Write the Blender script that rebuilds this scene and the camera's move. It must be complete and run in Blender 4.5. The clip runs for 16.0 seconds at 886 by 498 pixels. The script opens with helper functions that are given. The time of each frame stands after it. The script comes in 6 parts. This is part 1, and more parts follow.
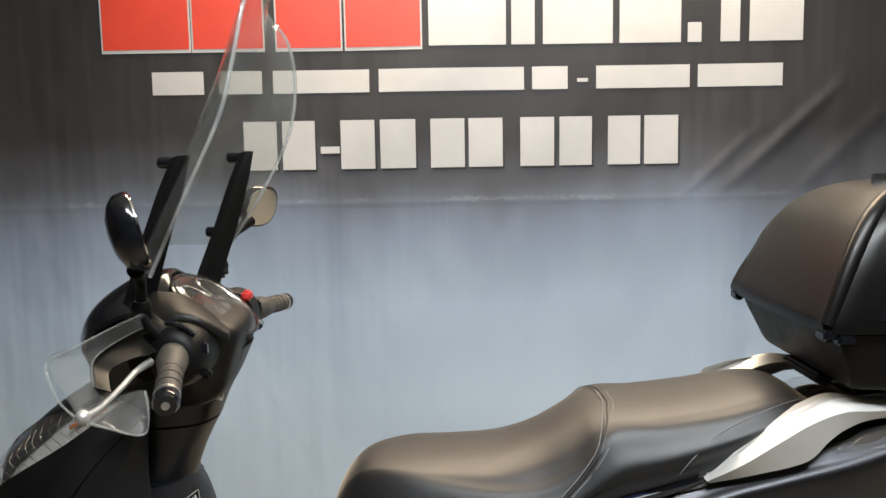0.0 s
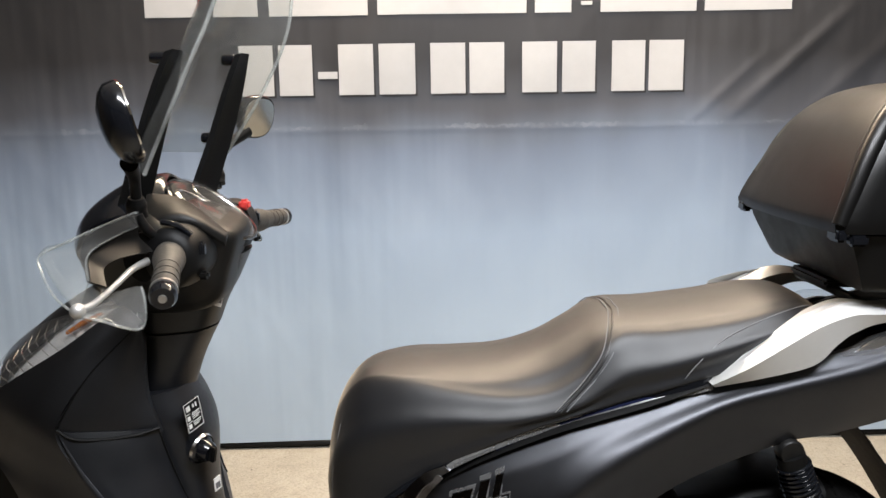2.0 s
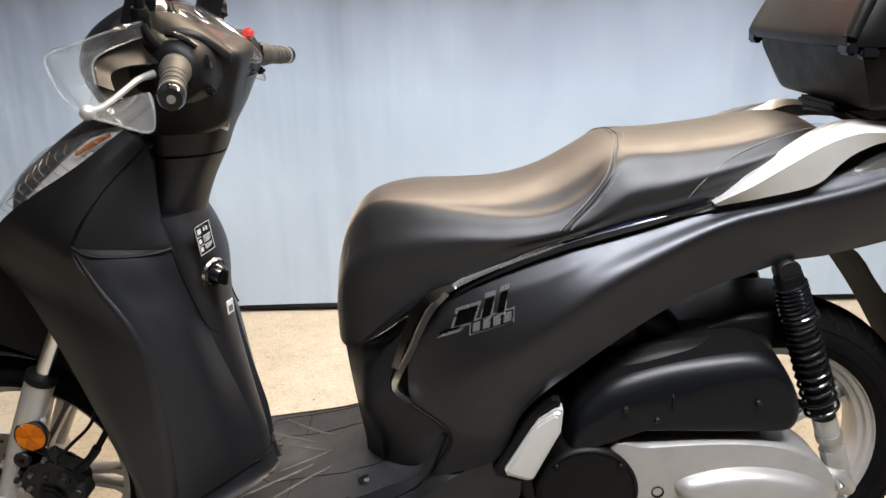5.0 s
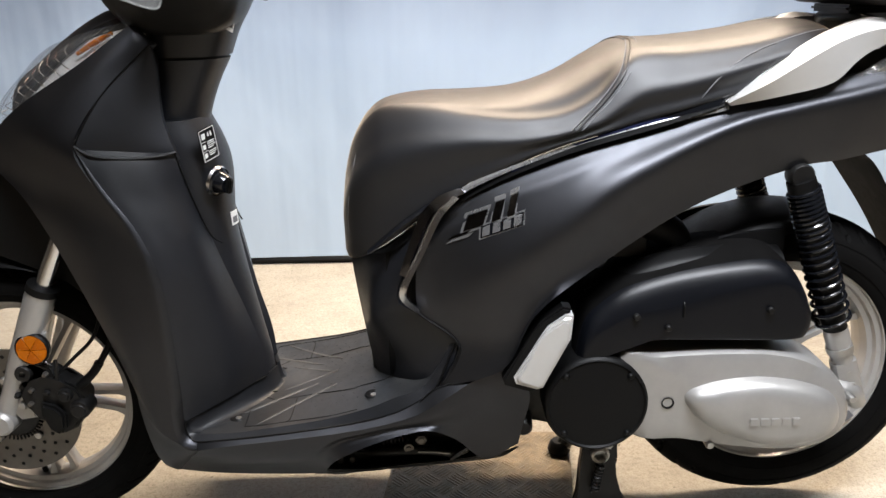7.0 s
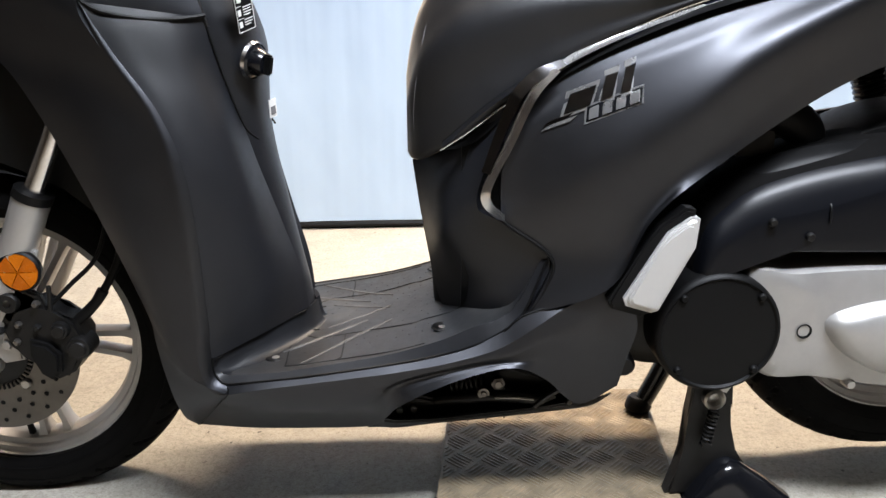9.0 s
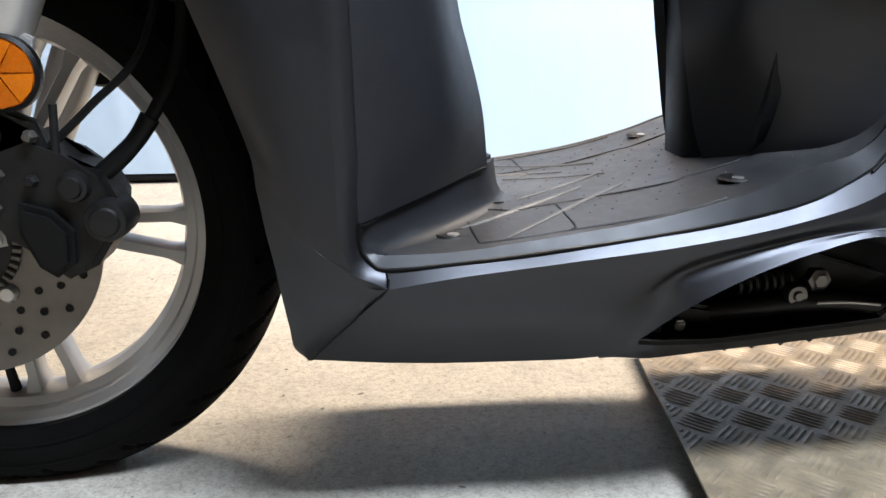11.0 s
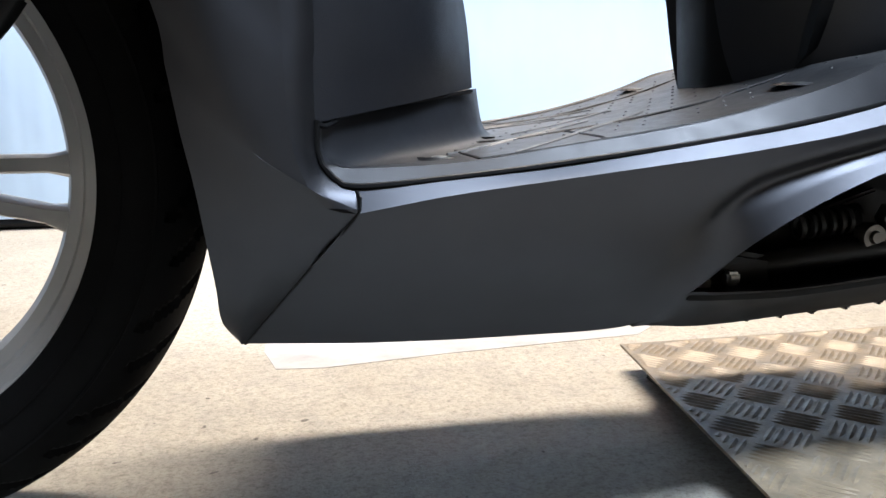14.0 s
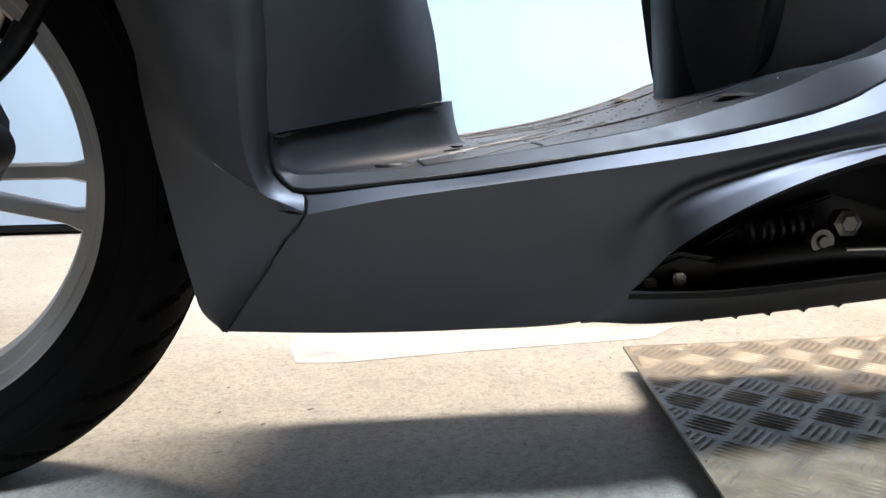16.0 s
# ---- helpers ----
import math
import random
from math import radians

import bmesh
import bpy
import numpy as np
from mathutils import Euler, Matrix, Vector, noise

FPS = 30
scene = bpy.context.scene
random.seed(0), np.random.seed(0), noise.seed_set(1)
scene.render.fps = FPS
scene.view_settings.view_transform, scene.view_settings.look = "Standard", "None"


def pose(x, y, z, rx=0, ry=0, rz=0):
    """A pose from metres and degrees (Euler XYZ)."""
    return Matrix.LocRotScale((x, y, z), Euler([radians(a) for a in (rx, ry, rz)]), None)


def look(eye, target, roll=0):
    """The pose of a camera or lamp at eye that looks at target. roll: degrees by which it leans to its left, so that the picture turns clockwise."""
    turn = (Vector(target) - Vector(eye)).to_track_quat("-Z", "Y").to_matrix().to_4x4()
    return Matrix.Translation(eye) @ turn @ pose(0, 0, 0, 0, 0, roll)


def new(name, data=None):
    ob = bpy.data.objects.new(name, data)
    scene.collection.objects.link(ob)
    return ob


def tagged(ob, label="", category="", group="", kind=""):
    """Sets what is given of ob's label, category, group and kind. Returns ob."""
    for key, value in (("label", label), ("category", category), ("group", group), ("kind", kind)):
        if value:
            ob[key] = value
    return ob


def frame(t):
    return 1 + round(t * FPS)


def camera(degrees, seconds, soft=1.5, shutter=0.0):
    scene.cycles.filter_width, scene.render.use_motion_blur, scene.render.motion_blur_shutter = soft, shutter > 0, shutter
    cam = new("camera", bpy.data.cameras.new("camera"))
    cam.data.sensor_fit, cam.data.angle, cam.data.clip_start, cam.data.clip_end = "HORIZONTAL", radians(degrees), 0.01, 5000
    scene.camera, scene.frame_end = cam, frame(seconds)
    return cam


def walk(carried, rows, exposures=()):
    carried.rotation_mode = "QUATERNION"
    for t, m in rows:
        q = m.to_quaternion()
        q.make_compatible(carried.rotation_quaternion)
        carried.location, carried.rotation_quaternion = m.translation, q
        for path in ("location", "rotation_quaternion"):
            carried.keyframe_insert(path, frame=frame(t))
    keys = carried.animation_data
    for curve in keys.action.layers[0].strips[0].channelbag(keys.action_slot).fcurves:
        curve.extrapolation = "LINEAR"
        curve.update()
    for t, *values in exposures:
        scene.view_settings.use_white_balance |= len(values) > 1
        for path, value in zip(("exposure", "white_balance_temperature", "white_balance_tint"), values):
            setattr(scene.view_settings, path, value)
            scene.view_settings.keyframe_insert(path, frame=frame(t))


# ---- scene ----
cam = camera(58.2, 16.0)
PATH = [
    (0, (0.863, -1.407, 1.383), (0.86, 0.581, 1.158), -1.0),
    (0.5, (0.86, -1.408, 1.355), (0.858, 0.579, 1.124), -1.0),
    (1, (0.859, -1.408, 1.327), (0.857, 0.576, 1.074), -1.0),
    (1.5, (0.859, -1.373, 1.309), (0.86, 0.604, 1.011), -0.8),
    (2, (0.853, -1.385, 1.301), (0.854, 0.584, 0.952), -0.9),
    (2.5, (0.854, -1.383, 1.289), (0.858, 0.555, 0.796), -0.8),
    (3, (0.858, -1.402, 1.273), (0.855, 0.523, 0.731), -0.8),
    (3.5, (0.856, -1.396, 1.243), (0.855, 0.521, 0.673), -0.9),
    (4, (0.852, -1.399, 1.229), (0.849, 0.513, 0.641), -0.9),
    (6.3, (0.828, -1.453, 1.098), (0.819, 0.448, 0.478), -0.9),
    (6.5, (0.825, -1.437, 1.087), (0.822, 0.459, 0.45), -0.8),
    (7, (0.815, -1.448, 1.04), (0.824, 0.452, 0.414), -0.7),
    (7.5, (0.797, -1.448, 0.989), (0.831, 0.455, 0.374), -0.5),
    (8, (0.765, -1.435, 0.968), (0.816, 0.47, 0.359), -0.5),
    (8.5, (0.73, -1.393, 0.901), (0.797, 0.514, 0.302), -0.4),
    (9, (0.651, -1.247, 0.803), (0.721, 0.658, 0.199), -0.3),
    (9.5, (0.572, -1.125, 0.713), (0.648, 0.779, 0.105), -0.0),
    (10, (0.509, -1.019, 0.631), (0.596, 0.883, 0.02), -0.0),
    (10.2, (0.473, -0.973, 0.592), (0.567, 0.932, -0.01), -0.1),
    (12.3, (0.332, -0.658, 0.342), (0.626, 1.265, -0.125), -0.2),
    (12.5, (0.336, -0.654, 0.329), (0.642, 1.273, -0.112), -0.3),
    (13, (0.34, -0.642, 0.323), (0.673, 1.287, -0.084), -0.4),
    (13.5, (0.34, -0.644, 0.321), (0.693, 1.288, -0.061), -0.4),
    (14, (0.343, -0.646, 0.319), (0.704, 1.286, -0.049), -0.5),
    (14.5, (0.331, -0.643, 0.334), (0.695, 1.29, -0.027), -0.5),
    (15, (0.318, -0.641, 0.359), (0.677, 1.295, 0.007), -0.4),
    (15.5, (0.345, -0.664, 0.339), (0.655, 1.281, -0.01), -0.5),
    (16, (0.422, -0.707, 0.321), (0.586, 1.256, -0.025), -1.0),
]
EXPOSURES = [(0.0, -0.72, 7000, 12), (2.0, -0.46, 6900, 15), (3.0, -0.29, 7000, 16), (4.0, -0.18, 7000, 16), (6.5, -0.02, 6850, 16), (8.5, 0.1, 6600, 16), (10.0, 0.45, 6300, 15), (12.5, 0.5, 5850, 13), (16.0, 0.5, 5800, 13)]
walk(cam, [(t, look(eye, target, roll)) for t, eye, target, roll in PATH], EXPOSURES)

# ---- light: a warm ceiling lamp over the banner and a cool one over the near side ----
world = bpy.data.worlds.new("world")
scene.world = world
world.use_nodes = True
sky = world.node_tree.nodes.new("ShaderNodeTexSky")
sky.sky_type, sky.sun_disc = "NISHITA", False
sky.sun_elevation, sky.sun_rotation = radians(40), radians(200)
back = world.node_tree.nodes["Background"]
back.inputs["Strength"].default_value = 0.1
world.node_tree.links.new(sky.outputs[0], back.inputs[0])


def area(name, m, sx, sy, power, colour):
    d = bpy.data.lights.new(name, "AREA")
    d.shape, d.size, d.size_y, d.energy, d.color = "RECTANGLE", sx, sy, power, colour
    ob = new(name, d)
    ob.matrix_world = m
    return ob


WARM, COOL = (1.0, 0.845, 0.645), (0.83, 0.92, 1.0)
area("warm_lamp_light", look((1.1, 1.338, 2.88), (1.1, 0.654, 1.0)), 2.4, 0.22, 200, WARM)
area("cool_lamp_light", look((1.35, -1.237, 2.801), (1.35, 0.349, 1.583)), 1.5, 0.40, 185, COOL)


# ---- materials ----
class Mat:
    """A small builder for node materials."""

    def __init__(self, name, base=(0.5, 0.5, 0.5), rough=0.5, metal=0.0, spec=0.5, coat=0.0):
        self.m = bpy.data.materials.new(name)
        self.m.use_nodes = True
        self.t = self.m.node_tree
        self.b = self.t.nodes["Principled BSDF"]
        self.set("Base Color", (*base, 1)), self.set("Roughness", rough), self.set("Metallic", metal)
        self.set("Specular IOR Level", spec), self.set("Coat Weight", coat)
        self.base = base
        self.where = self.t.nodes.new("ShaderNodeTexCoord").outputs["Object"]

    def set(self, key, value):
        self.b.inputs[key].default_value = value

    def link(self, a, b):
        self.t.links.new(a, b)

    def noise(self, scale, detail=4.0, rough=0.6, stretch=None, turn=0.0):
        n = self.t.nodes.new("ShaderNodeTexNoise")
        n.inputs["Scale"].default_value, n.inputs["Detail"].default_value, n.inputs["Roughness"].default_value = scale, detail, rough
        v = self.where
        if stretch:
            mp = self.t.nodes.new("ShaderNodeMapping")
            mp.inputs["Scale"].default_value = stretch
            v0 = self.where
            if turn:
                rot = self.t.nodes.new("ShaderNodeMapping")
                rot.inputs["Rotation"].default_value = (0, turn, 0)
                self.link(self.where, rot.inputs[0])
                v0 = rot.outputs[0]
            self.link(v0, mp.inputs[0])
            v = mp.outputs[0]
        self.link(v, n.inputs["Vector"])
        return n.outputs["Fac"]

    def ramp(self, fac, stops):
        r = self.t.nodes.new("ShaderNodeValToRGB")
        e = r.color_ramp.elements
        while len(e) < len(stops):
            e.new(0.5)
        for k, (p, c) in zip(e, stops):
            k.position, k.color = p, (*c, 1) if len(c) == 3 else c
        self.link(fac, r.inputs[0])
        return r.outputs[0]

    def mix(self, fac, a, b, kind="MIX"):
        n = self.t.nodes.new("ShaderNodeMix")
        n.data_type, n.blend_type = "RGBA", kind
        for key, v in ((0, fac), (6, a), (7, b)):
            if hasattr(v, "is_linked"):
                self.link(v, n.inputs[key])
            else:
                n.inputs[key].default_value = v if key == 0 else (*v, 1)
        return n.outputs[2]

    def scaled(self, fac, lo, hi, a=0.0, b=1.0):
        n = self.t.nodes.new("ShaderNodeMapRange")
        for i, v in ((1, a), (2, b), (3, lo), (4, hi)):
            n.inputs[i].default_value = v
        self.link(fac, n.inputs[0])
        return n.outputs[0]

    def colour(self, out):
        self.link(out, self.b.inputs["Base Color"])

    def bump(self, fac, strength=0.2, distance=0.002, over=None):
        n = self.t.nodes.new("ShaderNodeBump")
        n.inputs["Strength"].default_value, n.inputs["Distance"].default_value = strength, distance
        self.link(fac, n.inputs["Height"])
        if over is not None:
            self.link(over, n.inputs["Normal"])
        self.link(n.outputs[0], self.b.inputs["Normal"])
        return n.outputs[0]


def worn(name, base, rough, metal=0.0, vary=0.25, grain=0.0, scale=7.0, spec=0.5, coat=0.0, size=900.0, smudge=0.07):
    """Base colour that drifts a little, roughness that is smudged, and an optional fine grain."""
    k = Mat(name, base, rough, metal, spec, coat)
    f = k.noise(scale, 5, 0.65)
    lo, hi = tuple(c * (1 - vary) for c in base), tuple(min(1, c * (1 + vary)) for c in base)
    k.colour(k.ramp(f, [(0.3, lo), (0.7, hi)]))
    k.link(k.scaled(k.noise(scale * 3, 6, 0.7), max(0.02, rough - smudge), min(1, rough + smudge), 0.3, 0.7), k.b.inputs["Roughness"])
    if grain:
        k.bump(k.noise(size, 2, 0.5), grain, 0.0004)
    return k.m


def dusty_rubber():
    """Black rubber under a pale dusty film, rubbed dark in patches."""
    k = Mat("dusty_mat_rubber", (0.06, 0.058, 0.055), 0.45, spec=0.36)
    big, fine = k.noise(9, 5, 0.6), k.noise(70, 5, 0.7)
    c = k.ramp(big, [(0.32, (0.009, 0.0095, 0.0105)), (0.52, (0.020, 0.0205, 0.0215)), (0.72, (0.040, 0.039, 0.037))])
    k.colour(k.mix(0.4, c, k.ramp(fine, [(0.3, (0.6, 0.6, 0.6)), (0.7, (1.2, 1.2, 1.2))]), "MULTIPLY"))
    k.link(k.scaled(fine, 0.36, 0.5, 0.3, 0.7), k.b.inputs["Roughness"])
    k.bump(k.noise(500, 3), 0.2, 0.0005)
    return k.m


BODY = worn("matt_grey_paint", (0.055, 0.0565, 0.062), 0.445, 1.0, 0.06, 0.10, spec=0.5, size=1500, smudge=0.03)
INNER = worn("grained_black_plastic", (0.0075, 0.0082, 0.0105), 0.43, 0.0, 0.12, 0.35, spec=0.42)
PLASTIC = worn("black_plastic", (0.0026, 0.0026, 0.0027), 0.5, 0.0, 0.15, 0.2, spec=0.18)
GLOSS = worn("glossy_black_plastic", (0.005, 0.0055, 0.007), 0.16, 0.0, 0.15, smudge=0.03)
SEAT = worn("black_vinyl", (0.0050, 0.0054, 0.0068), 0.49, 0.0, 0.06, 0.45, spec=0.55, size=1100, smudge=0.04)
RUBBER = worn("tyre_rubber", (0.0028, 0.0026, 0.0025), 0.75, 0.0, 0.35, 0.3, 14, spec=0.08)
MATRUB = worn("floor_mat_rubber", (0.009, 0.0095, 0.011), 0.43, 0.0, 0.3, 0.15, 18, spec=0.30, smudge=0.06)
DUSTY = dusty_rubber()
GRIP = worn("grey_tan_grip_rubber", (0.040, 0.036, 0.031), 0.55, 0.0, 0.3, 0.3, 60, spec=0.35)
FLOOR_WHITE = worn("off_white_floor", (0.37, 0.365, 0.36), 0.6, 0.0, 0.25, 0.3, 14, smudge=0.1)
SCUFFED = worn("scuffed_rubber", (0.045, 0.044, 0.042), 0.5, 0.0, 0.4, 0.2, 60, spec=0.4)
SILVER = worn("silver_paint", (0.52, 0.515, 0.50), 0.38, 0.35, 0.06)
ALLOY = worn("cast_aluminium", (0.40, 0.39, 0.375), 0.42, 0.6, 0.12, 0.15)
RIM_PAINT = worn("wheel_silver_paint", (0.40, 0.39, 0.375), 0.38, 0.5, 0.10, 0.1)
STEEL = worn("steel", (0.45, 0.44, 0.42), 0.35, 0.9, 0.2)
DISC = worn("brake_disc_steel", (0.15, 0.138, 0.125), 0.38, 0.9, 0.25)
CHROME = worn("chrome", (0.75, 0.75, 0.76), 0.20, 1.0, 0.05)
BADGE_SILVER = worn("badge_silver", (0.34, 0.34, 0.34), 0.28, 0.8, 0.05)
DARK_CHROME = worn("dark_chrome", (0.16, 0.16, 0.17), 0.14, 1.0, 0.05)
IRON = worn("dark_metal", (0.0045, 0.0042, 0.004), 0.5, 0.3, 0.4, 0.3, 30)
AMBER = worn("amber_reflector", (0.50, 0.125, 0.003), 0.25, 0.0, 0.15, 0.0, 60, spec=0.2)
AMBER_DEEP = worn("deep_amber_reflector", (0.40, 0.09, 0.002), 0.25, 0.0, 0.15, 0.0, 60, spec=0.2)
RED = worn("red_plastic", (0.50, 0.03, 0.025), 0.35)
WHITE = worn("white_label", (0.72, 0.72, 0.70), 0.5, 0.0, 0.05)
MIRROR = worn("mirror_glass", (0.66, 0.65, 0.62), 0.03, 1.0, 0.02)
SMOKE = worn("smoked_lens", (0.05, 0.018, 0.012), 0.12, 0.0, 0.2)
THREAD = worn("grey_thread", (0.13, 0.13, 0.135), 0.7)
BLUE = worn("dark_blue_paint", (0.012, 0.016, 0.045), 0.18, 0.2, 0.1)


def prisms(m):
    """Fine cube-corner relief for a reflector."""
    t = m.node_tree
    v, b = t.nodes.new("ShaderNodeTexVoronoi"), t.nodes.new("ShaderNodeBump")
    v.inputs["Scale"].default_value, b.inputs["Strength"].default_value, b.inputs["Distance"].default_value = 800, 0.35, 0.001
    c = t.nodes.new("ShaderNodeTexCoord")
    t.links.new(c.outputs["Object"], v.inputs["Vector"]), t.links.new(v.outputs["Distance"], b.inputs["Height"])
    t.links.new(b.outputs[0], t.nodes["Principled BSDF"].inputs["Normal"])


prisms(AMBER), prisms(AMBER_DEEP)


def tan_sheen(m, weight, rough=0.45):
    """A tan sheen at low angles, added for the warm reflection on the seat top."""
    b = m.node_tree.nodes["Principled BSDF"]
    b.inputs["Sheen Weight"].default_value, b.inputs["Sheen Roughness"].default_value = weight, rough
    b.inputs["Sheen Tint"].default_value = (1.0, 0.80, 0.56, 1)
    return m


tan_sheen(SEAT, 0.30, 0.3)
CASING = worn("dark_cover_plastic", (0.0035, 0.0033, 0.0030), 0.48, 0.0, 0.08, 0.1, spec=0.28, smudge=0.03)
LID = worn("box_lid_plastic", (0.0030, 0.0029, 0.0028), 0.36, 0.0, 0.1, 0.15, spec=0.24, smudge=0.03)


def clear(name, tint, gloss=0.02, milky=0.0):
    """Thin clear plastic: see-through, with a reflection that grows at grazing angles."""
    k = Mat(name, (0.8, 0.8, 0.8), 0.2)
    n = k.t.nodes
    see, shine, mx, face = n.new("ShaderNodeBsdfTransparent"), n.new("ShaderNodeBsdfGlossy"), n.new("ShaderNodeMixShader"), n.new("ShaderNodeLayerWeight")
    see.inputs[0].default_value = (*tint, 1)
    shine.inputs["Roughness"].default_value = gloss
    power = n.new("ShaderNodeMath")
    power.operation = "POWER"
    power.inputs[1].default_value = 4.0
    k.link(face.outputs["Facing"], power.inputs[0])
    face.inputs["Blend"].default_value = 0.5
    k.link(k.scaled(power.outputs[0], 0.03, 0.55), mx.inputs[0]), k.link(see.outputs[0], mx.inputs[1]), k.link(shine.outputs[0], mx.inputs[2])
    out = mx.outputs[0]
    if milky:
        haze, m2 = n.new("ShaderNodeBsdfDiffuse"), n.new("ShaderNodeMixShader")
        haze.inputs[0].default_value = (0.75, 0.75, 0.74, 1)
        k.link(k.scaled(k.noise(9, 6, 0.7), 0.3 * milky, 1.5 * milky, 0.3, 0.7), m2.inputs[0])
        k.link(out, m2.inputs[1]), k.link(haze.outputs[0], m2.inputs[2])
        out = m2.outputs[0]
    k.link(out, n["Material Output"].inputs[0])
    return k.m


SHROUD = worn("smoked_plastic", (0.004, 0.0037, 0.0034), 0.34, 0.0, 0.2, spec=0.18)
SCREEN = clear("clear_acrylic", (0.88, 0.89, 0.88), 0.03, 0.035)
EDGE = clear("acrylic_edge", (0.75, 0.78, 0.77), 0.1, 0.16)
LENS = clear("clear_lens", (0.93, 0.93, 0.93), 0.04, 0.02)


def lamp_bowl():
    """Bright vapour-coated bowl with a wavy surface behind the lens."""
    k = Mat("lamp_bowl", (0.80, 0.79, 0.77), 0.25, 0.3)
    a = k.bump(k.noise(60, 2, 0.5, (0.35, 1, 1.6), radians(40)), 0.5, 0.010)
    k.bump(k.noise(240, 2, 0.5, (0.3, 1, 1.5), radians(40)), 0.5, 0.003, a)
    return k.m


LAMP_BOWL = lamp_bowl()


def concrete():
    k = Mat("concrete", (0.40, 0.35, 0.28), 0.75)
    fine, mid, big = k.noise(260, 4, 0.7), k.noise(22, 8, 0.72), k.noise(1.7, 6, 0.65)
    c = k.ramp(big, [(0.3, (0.31, 0.283, 0.23)), (0.55, (0.385, 0.357, 0.302)), (0.75, (0.47, 0.442, 0.385))])
    c = k.mix(0.5, c, k.ramp(mid, [(0.32, (0.52, 0.50, 0.47)), (0.52, (0.95, 0.95, 0.95)), (0.8, (1.1, 1.1, 1.1))]), "MULTIPLY")
    c = k.mix(0.85, c, k.ramp(k.noise(95, 5, 0.75), [(0.33, (0.62, 0.6, 0.57)), (0.5, (1, 1, 1)), (0.72, (1.15, 1.15, 1.15))]), "MULTIPLY")
    c = k.mix(0.8, c, k.ramp(fine, [(0.3, (0.55, 0.53, 0.5)), (0.5, (1, 1, 1)), (0.75, (1.15, 1.15, 1.15))]), "MULTIPLY")
    spots = k.ramp(k.noise(48, 2, 0.4), [(0.0, (0, 0, 0)), (0.735, (0, 0, 0)), (0.77, (1, 1, 1))])
    c = k.mix(spots, c, (0.09, 0.075, 0.06))
    k.colour(c)
    k.link(k.scaled(mid, 0.5, 0.85, 0.3, 0.7), k.b.inputs["Roughness"])
    k.bump(fine, 0.5, 0.002)
    return k.m


def plaster(name, base):
    k = Mat(name, base, 0.85)
    k.colour(k.mix(0.5, base, k.ramp(k.noise(3, 6), [(0.3, (0.75, 0.75, 0.74)), (0.7, (1.05, 1.05, 1.05))]), "MULTIPLY"))
    k.bump(k.noise(120, 3), 0.2, 0.002)
    return k.m


def print_cloth():
    """The banner's printed fade, from near black above to pale blue below, with weave and wrinkles."""
    k = Mat("printed_banner_cloth", (0.5, 0.5, 0.5), 0.55, spec=0.35)
    sep = k.t.nodes.new("ShaderNodeSeparateXYZ")
    k.link(k.where, sep.inputs[0])
    wave = k.t.nodes.new("ShaderNodeMath")
    wave.operation = "ADD"
    k.link(sep.outputs["Z"], wave.inputs[0])
    k.link(k.scaled(k.noise(1.3, 3, 0.5, (1, 1, 0.5)), -0.10, 0.10, 0.3, 0.7), wave.inputs[1])
    fade = k.ramp(k.scaled(wave.outputs[0], 0, 1, 0.0, 2.0), [
        (0.0, (0.40, 0.49, 0.585)), (0.22, (0.40, 0.49, 0.585)), (0.42, (0.315, 0.39, 0.485)), (0.56, (0.18, 0.22, 0.285)),
        (0.65, (0.075, 0.077, 0.087)), (0.74, (0.028, 0.0265, 0.027)), (1.0, (0.0155, 0.0145, 0.015))])
    # rubbed marks along the old fold
    line = k.t.nodes.new("ShaderNodeMath")
    line.operation = "COMPARE"
    line.inputs[1].default_value, line.inputs[2].default_value = 1.235, 0.006
    jog = k.t.nodes.new("ShaderNodeMath")
    jog.operation = "ADD"
    k.link(sep.outputs["Z"], jog.inputs[0]), k.link(k.scaled(k.noise(26, 3), -0.012, 0.012, 0.25, 0.75), jog.inputs[1])
    k.link(jog.outputs[0], line.inputs[0])
    both_marks = k.t.nodes.new("ShaderNodeMath")
    both_marks.operation = "MULTIPLY"
    k.link(line.outputs[0], both_marks.inputs[0]), k.link(k.scaled(k.noise(7, 4, 0.7, (1, 1, 0.3)), 0.0, 0.13, 0.50, 0.75), both_marks.inputs[1])
    fade = k.mix(both_marks.outputs[0], fade, (0.62, 0.64, 0.66))
    k.colour(k.mix(0.2, fade, k.ramp(k.noise(2.2, 4, 0.55, (1, 1, 0.5)), [(0.3, (0.75, 0.76, 0.78)), (0.7, (1.15, 1.15, 1.15))]), "MULTIPLY"))
    a = k.bump(k.noise(700, 2), 0.12, 0.0006)
    a = k.bump(k.noise(2.0, 2, 0.45, (1.6, 1, 0.7)), 0.5, 0.03, a)
    a = k.bump(k.noise(2.6, 2, 0.45, (2.2, 1, 0.30), radians(32)), 0.22, 0.02, a)
    a = k.bump(k.noise(3.4, 2, 0.5, (2.6, 1, 0.22)), 0.35, 0.02, a)
    k.bump(k.noise(2.9, 2, 0.45, (2.4, 1, 0.30), radians(-38)), 0.16, 0.02, a)
    return k.m


